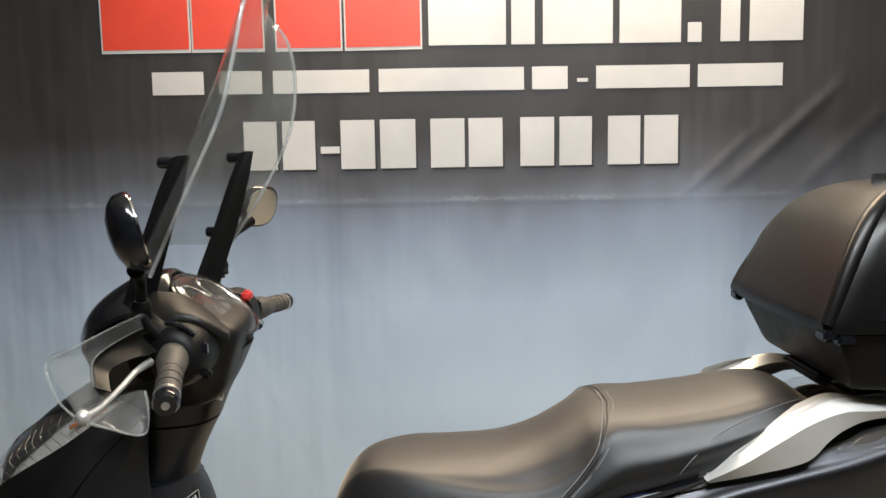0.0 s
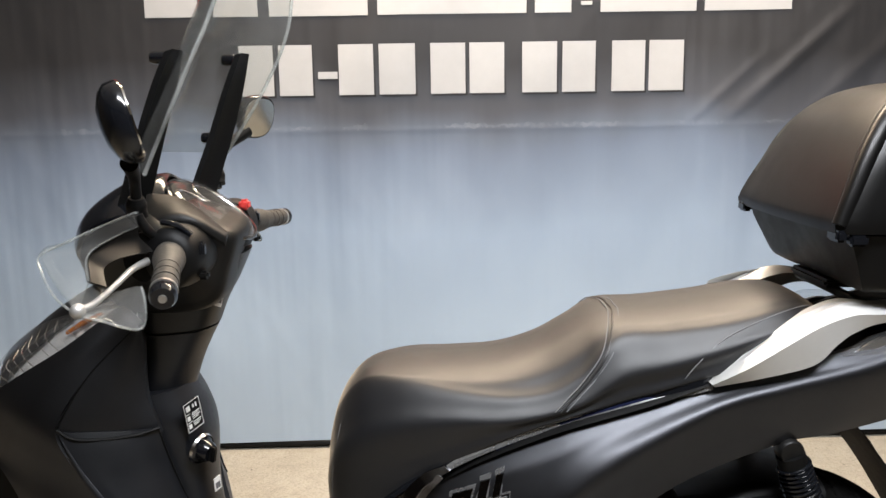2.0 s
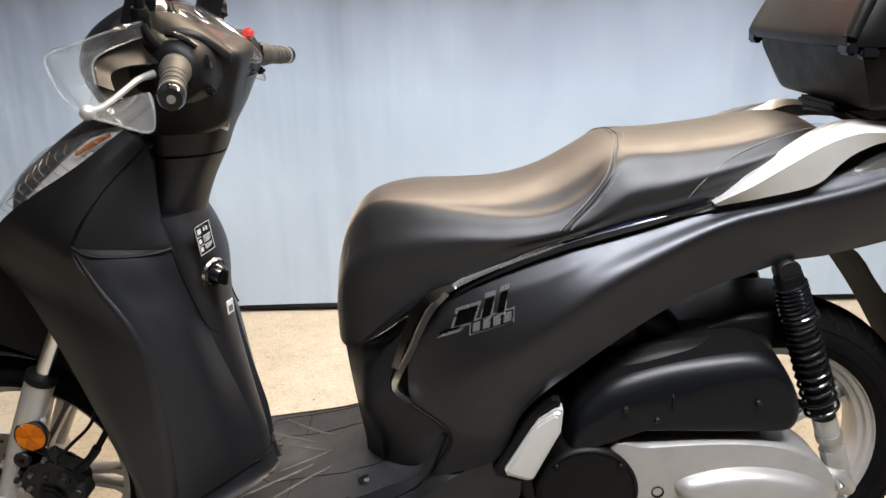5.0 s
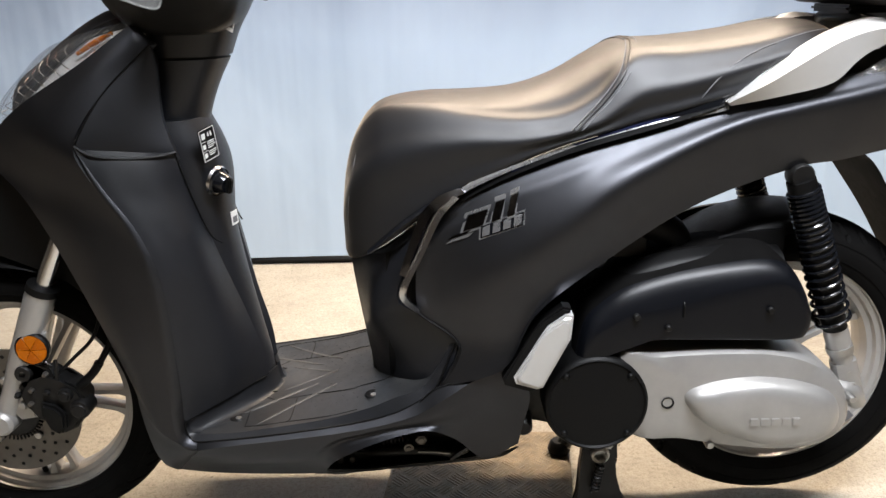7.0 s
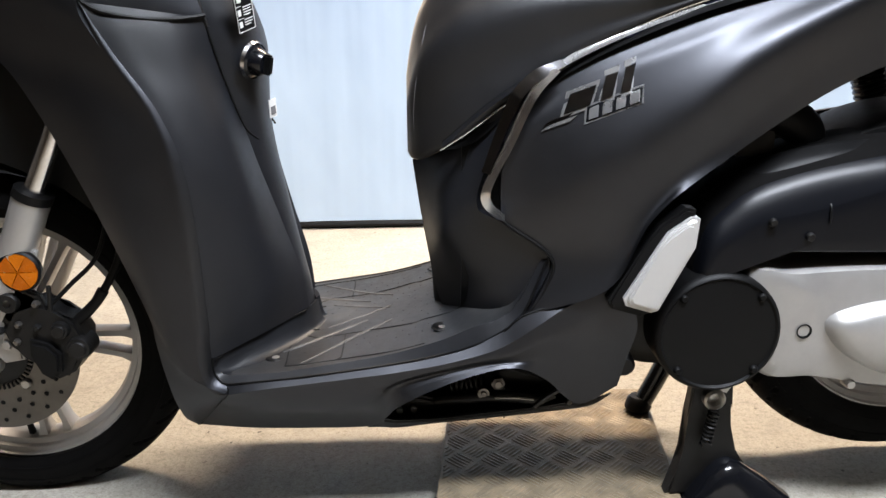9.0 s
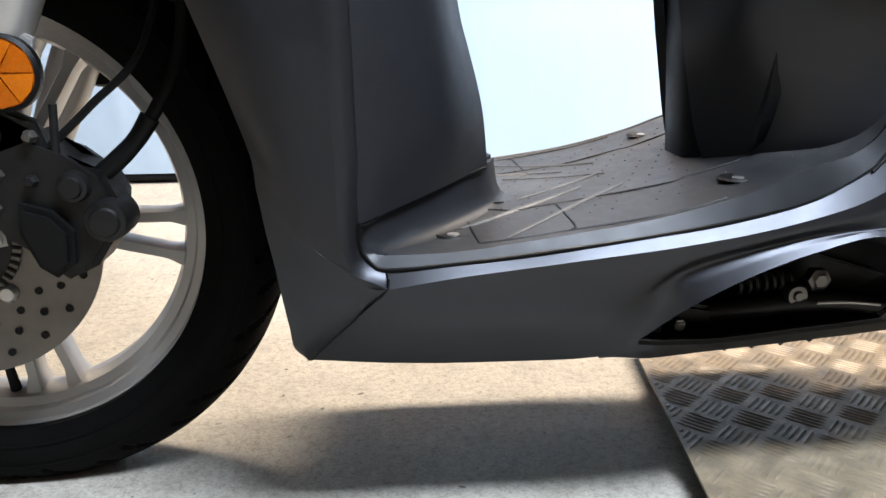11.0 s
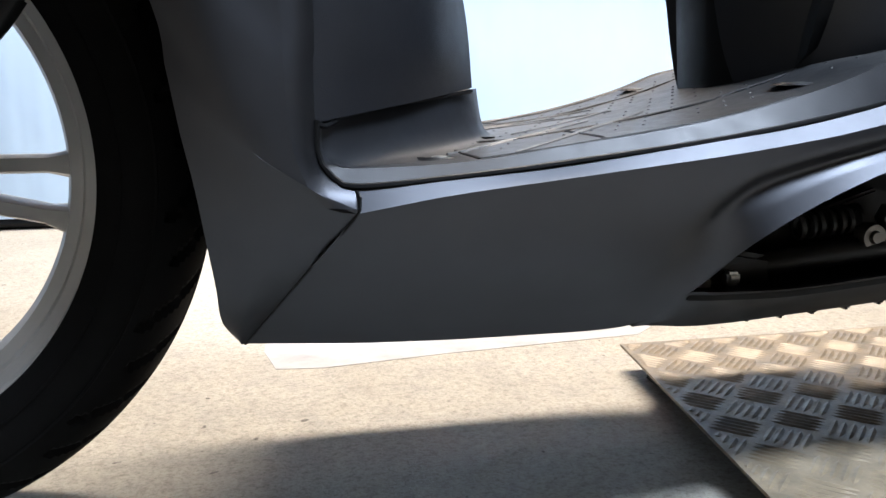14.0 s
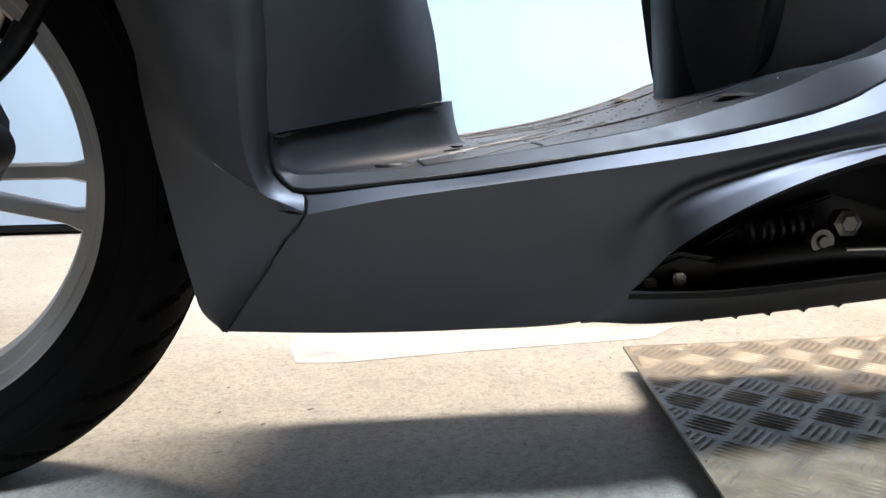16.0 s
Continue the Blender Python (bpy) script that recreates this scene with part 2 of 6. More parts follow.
CONCRETE, CLOTH = concrete(), print_cloth()
WALL, CEIL = plaster("grey_plaster", (0.06, 0.055, 0.05)), plaster("white_plaster", (0.72, 0.715, 0.70))
INK_WHITE = worn("white_print", (0.42, 0.41, 0.40), 0.5, 0.0, 0.05)
INK_RED = worn("red_print", (0.50, 0.040, 0.02), 0.5, 0.0, 0.08)
INK_DARK = worn("black_print", (0.012, 0.011, 0.011), 0.5)
CHECKER = worn("checker_plate_steel", (0.190, 0.148, 0.092), 0.47, 0.12, 0.42, 0.3, 30, smudge=0.12)


# ---- mesh helpers ----
def spline(points, n, closed=False):
    """Catmull-Rom through the points, resampled evenly to n places."""
    p = np.array(points, float)
    k = len(p)
    out = []
    last = k if closed else k - 1
    for i in range(last):
        a, b, c, d = (p[j % k] if closed else p[min(max(j, 0), k - 1)] for j in (i - 1, i, i + 1, i + 2))
        for u in np.linspace(0, 1, 12, endpoint=False):
            out.append(0.5 * (2 * b + (c - a) * u + (2 * a - 5 * b + 4 * c - d) * u * u + (3 * b - a - 3 * c + d) * u ** 3))
    out.append(p[0] if closed else p[-1])
    out = np.array(out)
    s = np.r_[0, np.cumsum(np.linalg.norm(np.diff(out, axis=0), axis=1))]
    at = np.linspace(0, s[-1], n, endpoint=not closed)
    return np.stack([np.interp(at, s, out[:, j]) for j in range(p.shape[1])], 1)


def grid(bm, rows, wrap=False, caps=False):
    """Quads between rows of points of one length."""
    vs = [[bm.verts.new(q) for q in r] for r in rows]
    n = len(vs[0])
    for a, b in zip(vs, vs[1:]):
        for i in range(n if wrap else n - 1):
            j = (i + 1) % n
            bm.faces.new((a[i], a[j], b[j], b[i]))
    if caps:
        bm.faces.new(vs[0][::-1]), bm.faces.new(vs[-1])
    return vs


def part(name, bm, material, parent, label="", smooth=40):
    me = bpy.data.meshes.new(name)
    bmesh.ops.recalc_face_normals(bm, faces=bm.faces[:])
    bm.to_mesh(me)
    bm.free()
    me.materials.append(material)
    if smooth:
        for f in me.polygons:
            f.use_smooth = True
        me.set_sharp_from_angle(angle=radians(smooth))
    ob = new(name, me)
    ob.parent = parent
    if label:
        ob["label"] = label
    return ob


def knots(points, n):
    """Catmull-Rom through the points, with the same number of places between each two."""
    p = np.array(points, float)
    k = len(p)
    u = np.linspace(0, k - 1, n)
    i = np.minimum(u.astype(int), k - 2)
    f = (u - i)[:, None]
    q = np.vstack([2 * p[0] - p[1], p, 2 * p[-1] - p[-2]])
    a, b, c, d = q[i], q[i + 1], q[i + 2], q[i + 3]
    return 0.5 * (2 * b + (c - a) * f + (2 * a - 5 * b + 4 * c - d) * f ** 2 + (3 * b - a - 3 * c + d) * f ** 3)


def shell(curves, n, m, thick=(0, 0.006, 0), plain=False, even=False):
    """A panel through 3D curves, given an offset as its thickness and closed round its rim."""
    rows = [knots(c, n) if even else spline(c, n) for c in curves]
    rows = np.array(rows) if plain else np.stack([spline([r[i] for r in rows], m) for i in range(n)], 1)
    bm = bmesh.new()
    front = grid(bm, rows)
    rear = grid(bm, rows + np.array(thick))
    k, l = len(front), len(front[0])
    rim = [(0, j) for j in range(l)] + [(i, l - 1) for i in range(1, k)] + [(k - 1, j) for j in range(l - 2, -1, -1)] + [(i, 0) for i in range(k - 2, 0, -1)]
    for (a, b), (c, d) in zip(rim, rim[1:] + rim[:1]):
        bm.faces.new((front[a][b], front[c][d], rear[c][d], rear[a][b]))
    return bm


def loft(sections, n, m, caps=True):
    """A closed body through rings of control points."""
    rings = [spline(s, n, True) for s in sections]
    rows = np.stack([spline([r[i] for r in rings], m) for i in range(n)], 1)
    bm = bmesh.new()
    grid(bm, rows, True, caps)
    return bm


def tube(points, r, n=10, m=24, caps=True, bm=None, closed=False):
    """A round bar along a curve; r is one radius or one for each control point."""
    pts = spline(points, m, closed)
    rr = np.full(m, r) if np.isscalar(r) else np.interp(np.linspace(0, 1, m), np.linspace(0, 1, len(r)), r)
    bm = bm or bmesh.new()
    rows, side = [], None
    for i, p in enumerate(pts):
        d = Vector(pts[(i + 1) % m] - pts[i - 1]) if closed else Vector(pts[min(i + 1, m - 1)] - pts[max(i - 1, 0)])
        d.normalize()
        if side is None:
            side = d.orthogonal().normalized()
        side = (side - d * side.dot(d)).normalized()
        up = d.cross(side)
        rows.append([Vector(p) + float(rr[i]) * (math.cos(a) * side + math.sin(a) * up) for a in np.linspace(0, 2 * math.pi, n, endpoint=False)])
    if closed:
        rows.append(rows[0])
        vs = grid(bm, rows, True)
        bmesh.ops.remove_doubles(bm, verts=bm.verts[:], dist=1e-6)
    else:
        grid(bm, rows, True, caps)
    return bm


def turned(profile, centre, n=48, axis="y", bm=None, caps=False):
    """A lathe shape: profile of (radius, along) about an axis through centre."""
    bm = bm or bmesh.new()
    rows = []
    for r, h in profile:
        ring = []
        for a in np.linspace(0, 2 * math.pi, n, endpoint=False):
            c, s = r * math.cos(a), r * math.sin(a)
            q = {"y": (c, h, s), "z": (c, s, h), "x": (h, c, s)}[axis]
            ring.append(Vector(centre) + Vector(q))
        rows.append(ring)
    grid(bm, rows, True, caps)
    return bm


def block(lo, hi, bevel=0.0, bm=None, m=None, seg=2):
    """A bevelled box between two corners, turned by m."""
    own = bmesh.new()
    bmesh.ops.create_cube(own, size=1)
    for v in own.verts:
        v.co = Vector([a + (b - a) * (c + 0.5) for a, b, c in zip(lo, hi, v.co)])
    if bevel:
        bmesh.ops.bevel(own, geom=own.edges[:], offset=bevel, segments=seg, affect="EDGES")
    if m is not None:
        own.transform(m)
    return merge(bm, own)


def merge(bm, own):
    if bm is None:
        return own
    me = bpy.data.meshes.new("tmp")
    own.to_mesh(me)
    bm.from_mesh(me)
    bpy.data.meshes.remove(me)
    own.free()
    return bm


def slab(outline, y0, y1, bevel=0.0, bm=None, rows=None, seg=2):
    """A flat piece cut to a side outline of (x, z), between two depths."""
    own = bmesh.new()
    a = [own.verts.new((x, y0, z)) for x, z in outline]
    b = [own.verts.new((x, y1, z)) for x, z in outline]
    n = len(a)
    own.faces.new(a), own.faces.new(b[::-1])
    sides = [own.faces.new((a[i], b[i], b[(i + 1) % n], a[(i + 1) % n])) for i in range(n)]
    if bevel:
        rim = [e for e in own.edges if abs(e.verts[0].co.y - e.verts[1].co.y) < 1e-6]
        bmesh.ops.bevel(own, geom=rim, offset=bevel, segments=seg, affect="EDGES")
    return merge(bm, own)


def rod(a, b, r, n=12, bm=None, r2=None):
    return tube([a, b], [r, r if r2 is None else r2], n, 2, True, bm)


def flip(bm):
    """The mirror image of a part across the scooter's middle plane."""
    for v in bm.verts:
        v.co.y = -v.co.y
    bmesh.ops.reverse_faces(bm, faces=bm.faces[:])
    return bm


def empty(name, label, category, at=(0, 0, 0), **more):
    ob = new(name)
    ob.empty_display_size = 0.1
    ob.location = at
    return tagged(ob, label, category, **more)


# ---- the room ----
X0, X1, Y0, Y1, H = -3.2, 5.0, -5.4, 1.72, 3.0
root = None
tagged(part("floor", block((X0 - 3, Y0 - 3, -0.2), (X1 + 3, Y1 + 0.4, 0.0)), CONCRETE, root, smooth=0), "worn tan concrete workshop floor with dark specks", "floor", kind="structure")
bm = bmesh.new()
lower, upper = [[bm.verts.new((x, y, z)) for x, y in ((0.296, 0.37), (0.312, 0.296), (0.37, 0.289), (0.52, 0.312), (0.80, 0.34), (0.86, 0.40), (0.30, 0.42))] for z in (-0.002, 0.0006)]
bm.faces.new(upper)
for i in range(len(upper)):
    bm.faces.new((lower[i - 1], lower[i], upper[i], upper[i - 1]))
tagged(part("floor_patch", bm, FLOOR_WHITE, root, smooth=0), "off-white patch on the concrete floor", "floor paint", kind="structure")
tagged(part("ceiling", block((X0, Y0, H), (X1, Y1, H + 0.2)), CEIL, root, smooth=0), "plain white plaster ceiling", "ceiling", kind="structure")
tagged(part("wall_north", block((X0, Y1, 0), (X1, Y1 + 0.2, H)), WALL, root, smooth=0), "grey plaster wall behind the banner", "wall", kind="structure")
# these three walls are unseen; their dark colour keeps reflections in the bodywork dim
tagged(part("wall_west", block((X0 - 0.2, Y0, 0), (X0, Y1 + 0.2, H)), WALL, root, smooth=0), "unseen dark grey plaster wall", "wall", kind="structure")
tagged(part("wall_east", block((X1, Y0, 0), (X1 + 0.2, Y1 + 0.2, H)), WALL, root, smooth=0), "unseen dark grey plaster wall", "wall", kind="structure")
bm = block((X0, Y0 - 0.2, 0), (X1, Y0, H))
tagged(part("wall_south", bm, WALL, root, smooth=0), "unseen dark grey plaster wall", "wall", kind="structure")


def ceiling_lamp(x, y, colour, half, reach, tilt, drop):
    """A long lamp on two short stems, turned about its length by tilt degrees."""
    lamp = empty("ceiling_lamp", "long white ceiling lamp with a bright diffuser", "lamp", (x, y, H), group="ceiling lamps")
    for s in (-0.7, 0.7):
        part("stem", rod((s * reach, 0, 0), (s * reach, 0, -drop), 0.012), WHITE, lamp)
    m = pose(0, 0, -drop, -tilt)
    part("housing", block((-reach - 0.05, -half - 0.03, -0.035), (reach + 0.05, half + 0.03, 0.0), 0.008, m=m), WHITE, lamp)
    k = Mat("lamp_diffuser", (0.9, 0.9, 0.85), 0.6)
    k.set("Emission Color", (*colour, 1)), k.set("Emission Strength", 3.0)
    part("diffuser", block((-reach, -half, -0.045), (reach, half, -0.036), 0.004, m=m), k.m, lamp)


ceiling_lamp(1.1, 1.36, WARM, 0.11, 1.2, 20.0, 0.045)
ceiling_lamp(1.35, -1.3, COOL, 0.20, 0.75, -52.5, 0.15)


# ---- the banner ----
def banner():
    """A printed cloth that hangs to just above the floor; all its print is plain shapes."""
    root = empty("banner", "dark printed cloth banner fading to pale blue", "banner", (0.8, 1.55, 0))
    root.rotation_euler = (0, 0, radians(0.8))
    w0, w1, top, low = -3.0, 3.3, 2.55, 0.03

    def bulge(x, z):
        fold = 0.007 * math.sin(5.0 * x + 1.7 * math.sin(1.6 * z)) + 0.0045 * math.sin(8 * x - 6.5 * z + math.sin(3 * x)) * math.exp(-((z - 1.55) / 0.5) ** 2)
        fold += 0.0022 * math.sin(26 * x + 3 * math.sin(4 * x)) * math.exp(-((z - 1.1) / 0.28) ** 2)
        crease = 0.0008 * math.exp(-((z - 1.225) / 0.012) ** 2)
        # slack folds that run up to the corner of the cloth
        for xa, za, length, depth, width in ((1.10, 1.245, 0.62, 0.0075, 0.022), (0.96, 1.235, 0.40, 0.0035, 0.016), (1.36, 1.23, 0.50, 0.005, 0.030)):
            u, v = (x - xa) * 0.74 + (z - za) * 0.673, -(x - xa) * 0.673 + (z - za) * 0.74
            if 0 < u < length:
                crease += depth * math.sin(math.pi * u / length) ** 0.7 * math.exp(-(v / width) ** 2)
        return -fold * (0.35 + 0.65 * min(1, abs(z - 1.22) / 0.5)) - crease

    bm = bmesh.new()
    xs, zs = np.r_[np.linspace(w0, 0.88, 136), np.linspace(0.892, 2.0, 92), np.linspace(2.02, w1, 40)], np.r_[np.linspace(low, 1.15, 40), np.linspace(1.17, 1.28, 24), np.linspace(1.295, 1.75, 36), np.linspace(1.79, top, 18)]
    grid(bm, [[(x, bulge(x, z), z) for x in xs] for z in zs])
    part("cloth", bm, CLOTH, root, smooth=180)
    part("bottom_hem", tube([(w0, 0.012, low - 0.012), (0, 0.008, low - 0.012), (w1, 0.012, low - 0.012)], 0.011, 8, 60), PLASTIC, root, "black bottom hem bar")

    def mark(name, polys, material, lift):
        """A thin printed patch that follows the cloth."""
        bm = bmesh.new()
        for p in polys:
            (xa, za), (xb, zb) = p[0], p[2]
            nx, nz = max(2, int((xb - xa) / 0.02) + 1), max(2, int((zb - za) / 0.02) + 1)
            sheet = [[(x, z) for x in np.linspace(xa, xb, nx)] for z in np.linspace(za, zb, nz)]
            grid(bm, [[(x, bulge(x, z) - lift, z) for x, z in r] for r in sheet])
            grid(bm, [[(x, bulge(x, z) - lift + 0.0012, z) for x, z in r] for r in sheet])
        return part(name, bm, material, root, smooth=180)

    def bar(x0, x1, z0, z1):
        return [(x0, z0), (x1, z0), (x1, z1), (x0, z1)]

    # the big name at the top: plain blocks in its colours, a pale edge round the red ones
    base, cap = 1.792, 2.04
    red = [(-1.155, -0.845), (-0.83, -0.58), (-0.53, -0.30), (-0.28, -0.01)]
    white = [(0.02, 0.30), (0.32, 0.405), (0.435, 0.69), (0.715, 0.94), (0.965, 1.015), (1.085, 1.155), (1.19, 1.385)]
    for a, b in red:
        mark("name_block_edge", [bar(a - 0.006, b + 0.006, base - 0.012, cap + 0.012)], INK_WHITE, 0.0022)
        mark("name_block", [bar(a, b, base, cap)], INK_RED, 0.0036)
    for i, (a, b) in enumerate(white):
        mark("name_block", [bar(a, b, base, cap if i != 4 else base + 0.07)], INK_WHITE, 0.0022)
    # the line of address: one plain bar for each word
    words = [(-0.985, -0.80), (-0.745, -0.59), (-0.55, -0.20), (-0.165, 0.365), (0.395, 0.525), (0.56, 0.60), (0.63, 0.975), (1.005, 1.315)]
    for a, b in words:
        mark("address_bar", [bar(a, b, 1.63 if b - a > 0.05 else 1.655, 1.712 if b - a > 0.05 else 1.668)], INK_WHITE, 0.0022)
    # the number: one plain bar for each digit, with a dark shade behind
    digits = [(-0.665, -0.545), (-0.525, -0.405), (-0.385, -0.315), (-0.31, -0.185), (-0.165, -0.035), (0.02, 0.145), (0.16, 0.285), (0.35, 0.475), (0.495, 0.615), (0.675, 0.795), (0.81, 0.935)]
    for a, b in digits:
        dash = b - a < 0.08
        z0, z1 = (1.41, 1.435) if dash else (1.352, 1.53)
        mark("number_shade", [bar(a + 0.007, b + 0.007, z0 - 0.007, z1 - 0.007)], INK_DARK, 0.0022)
        mark("number_bar", [bar(a, b, z0, z1)], INK_WHITE, 0.0036)
    return root


banner()


# ---- the scooter: front is towards -x, its left side faces the camera ----
scooter = empty("scooter", "matt dark grey scooter with top box, on its centre stand", "scooter")
FX, FZ, RX, RZ = -0.004, 0.276, 1.466, 0.338


def wheel(name, at, r, half, rim_half, label, rim_r=0.2149, turn=33):
    """Tyre with cut grooves, cast rim, five paired spokes and a hub."""
    bm = bmesh.new()
    x, y, z = at
    R = rim_r
    f = R / 0.2149
    rings = []
    n, cuts = 456, 38
    for a in np.linspace(-1, 1, 49):
        ang = a * radians(118)
        ring = []
        for k in range(n):
            b = 2 * math.pi * k / n
            share = (abs(ang) - 0.24) / 0.86
            phase = (b + 0.17 * max(0.0, share) + (0.5 if ang > 0 else 0.0) * 2 * math.pi / cuts) * cuts / (2 * math.pi) % 1.0
            sunk = 0.0042 if 0 <= share <= (1.0 if int(b * cuts / (2 * math.pi)) % 2 else 0.72) and phase < 0.17 else 0.0
            if abs(abs(ang) - 0.12) < 0.04:
                sunk = 0.0035
            q = r - half * 0.92 + (half * 0.92 - sunk) * math.cos(ang)
            ring.append((x + q * math.cos(b), y + (half - sunk) * math.sin(ang), z + q * math.sin(b)))
        rings.append(ring)
    for s, end in ((-1, 0), (1, len(rings))):
        rings.insert(end, [(x + (R - 0.006) * math.cos(2 * math.pi * k / n), y + s * rim_half * 0.85, z + (R - 0.006) * math.sin(2 * math.pi * k / n)) for k in range(n)])
    grid(bm, rings, True)
    tyre = part(name, bm, RUBBER, scooter, label, 30)
    for ra in (r - half * 0.62, r - half * 1.05):
        w = half * (0.955 if ra > r - half else 0.995)
        part("sidewall_bead", turned([(ra - 0.0015, -w + 0.004), (ra - 0.001, -w - 0.0008), (ra + 0.001, -w - 0.0008), (ra + 0.0015, -w + 0.004)], at, 96), RUBBER, tyre)
    bm = bmesh.new()
    h = rim_half
    turned([(q * f, w) for q, w in [(0.181, -h * 0.25), (0.186, -h * 0.58), (0.195, -h * 0.64), (0.198, -h * 0.80), (0.206, -h * 0.86), (0.208, -h), (0.213, -h), (0.2149, -h * 0.94), (0.2149, -h * 0.8), (0.206, -h * 0.7), (0.203, 0),
            (0.206, h * 0.7), (0.2149, h * 0.8), (0.2149, h * 0.94), (0.213, h), (0.208, h), (0.206, h * 0.86), (0.198, h * 0.80), (0.195, h * 0.64), (0.186, h * 0.58), (0.181, h * 0.25), (0.180, 0), (0.181, -h * 0.25)]], at, 96, bm=bm)
    rim = part("rim", bm, RIM_PAINT, tyre, "silver cast wheel rim")
    for k in range(5):
        a0 = radians(72 * k + turn)
        for d in (-1, 1):
            a1 = a0 + d * 0.115
            p, q = Vector((math.cos(a1) * 0.042, 0, math.sin(a1) * 0.042)), Vector((math.cos(a1) * 0.189 * f, 0, math.sin(a1) * 0.189 * f))
            way = (q - p).normalized()
            side = Vector((-way.z, 0, way.x))
            rows = []
            for u, wd, dp in ((0, 0.011, 0.019), (0.3, 0.0068, 0.016), (0.85, 0.0068, 0.014), (1, 0.012, 0.020)):
                c = Vector(at) + p.lerp(q, u)
                rows.append([c + side * (wd * s) + Vector((0, dp * t, 0)) for s, t in ((-1, -0.6), (-0.7, -1), (0.7, -1), (1, -0.6), (1, 0.6), (0.7, 1), (-0.7, 1), (-1, 0.6))])
            bm = bmesh.new()
            grid(bm, rows, True, True)
            part("spoke", bm, RIM_PAINT, tyre)
    part("hub", turned([(0.0, -0.05), (0.022, -0.05), (0.03, -0.045), (0.048, -0.03), (0.055, 0), (0.048, 0.03), (0.03, 0.045), (0.0, 0.05)], at, 32), RIM_PAINT, tyre)
    a = radians(-92)
    part("valve", rod((x + 0.185 * math.cos(a), y - 0.01, z + 0.185 * math.sin(a)), (x + 0.15 * math.cos(a), y - 0.022, z + 0.15 * math.sin(a)), 0.006, 10, r2=0.0045), PLASTIC, tyre, "black rubber valve")
    return tyre


front = wheel("front_tyre", (FX, 0, FZ), 0.286, 0.056, 0.040, "black front tyre", 0.2165, -7)
rear = wheel("rear_tyre", (RX, 0, RZ), 0.300, 0.066, 0.055, "black rear tyre")


def both(name, make, material, label="", parent=None, smooth=40):
    """One part on the left and its mirror image on the right."""
    a = part(name, make(), material, parent or scooter, label, smooth)
    b = part(name, flip(make()), material, parent or scooter, label, smooth)
    return a, b


def between(a, b, u=0.5, push=(0, 0, 0), n=24):
    """A curve part of the way from one curve to another, pushed outwards in its middle."""
    p, q = spline(a, n), spline(b, n)
    w = np.sin(np.linspace(0, math.pi, n)) ** 0.35
    return (p * (1 - u) + q * u + np.array(push) * np.maximum(w, 0.25)[:, None]).tolist()


def nudged(c, d):
    return [tuple(np.add(p, d)) for p in c]


# ---- leg shield and front fairing ----
CHIN_A = [(0.339, -0.203, 0.374), (0.340, -0.205, 0.338), (0.342, -0.207, 0.300), (0.349, -0.208, 0.276), (0.360, -0.208, 0.261), (0.377, -0.206, 0.257), (0.345, -0.165, 0.213), (0.306, -0.112, 0.158)]
CHIN_B = [(0.270, -0.183, 0.377), (0.277, -0.185, 0.339), (0.283, -0.187, 0.301), (0.288, -0.187, 0.275), (0.292, -0.178, 0.239), (0.294, -0.160, 0.208), (0.294, -0.135, 0.180), (0.303, -0.112, 0.159)]
BAND_IN = [(0.357, -0.192, 0.375), (0.356, -0.191, 0.338), (0.356, -0.190, 0.307), (0.356, -0.191, 0.288), (0.363, -0.194, 0.276), (0.377, -0.199, 0.270)]
EDGE_FRONT = [(0.316, -0.110, 0.986), (0.235, -0.130, 0.927), (0.127, -0.125, 0.862), (0.065, -0.100, 0.813), (0.046, -0.090, 0.760)] + [(0.110, -0.130, 0.706), (0.164, -0.155, 0.624), (0.219, -0.178, 0.517)] + CHIN_B[:1]
CREASE = [(0.346, -0.110, 0.955), (0.276, -0.150, 0.884), (0.230, -0.180, 0.805), (0.257, -0.190, 0.740), (0.306, -0.196, 0.655), (0.328, -0.201, 0.568)] + CHIN_A[:1]
EDGE_FULL, CREASE_FULL = EDGE_FRONT[:-1] + CHIN_B, CREASE[:-1] + CHIN_A
both("front_side_fairing", lambda: shell([EDGE_FULL, between(EDGE_FULL, CREASE_FULL, 0.5, (-0.003, -0.012, 0), 60), CREASE_FULL], 110, 14, (0.010, 0.012, 0)), BODY, "matt dark grey front side fairing")
INNER_A = [(0.233, -0.183, 0.800), (0.269, -0.189, 0.739), (0.323, -0.193, 0.654), (0.350, -0.194, 0.554)] + BAND_IN[:3]
INNER_B = [(0.371, -0.120, 0.778), (0.386, -0.108, 0.705), (0.410, -0.088, 0.617), (0.422, -0.078, 0.568), (0.446, -0.060, 0.481), (0.471, -0.050, 0.391)] + [(0.479, -0.044, 0.328)]
both("leg_shield_panel", lambda: shell([INNER_A, between(INNER_A, INNER_B, 0.22, (0.004, -0.012, 0)), between(INNER_A, INNER_B, 0.62, (0.012, -0.016, 0)), INNER_B], 44, 16, (-0.012, 0.012, 0)), INNER, "grained dark grey leg shield panel")
BAND_OUT = CREASE[2:] + CHIN_A[1:6]
BAND_TOP = INNER_A + BAND_IN[3:]
both("shield_edge", lambda: shell([BAND_OUT, between(BAND_OUT, BAND_TOP, 0.5, (0, -0.003, 0)), BAND_TOP], 70, 8, (0.004, 0.008, 0)), BODY, "rounded edge of the leg shield")
SHOULDER_A = [(0.348, -0.112, 0.954), (0.278, -0.150, 0.883), (0.234, -0.180, 0.805), (0.240, -0.178, 0.786)]
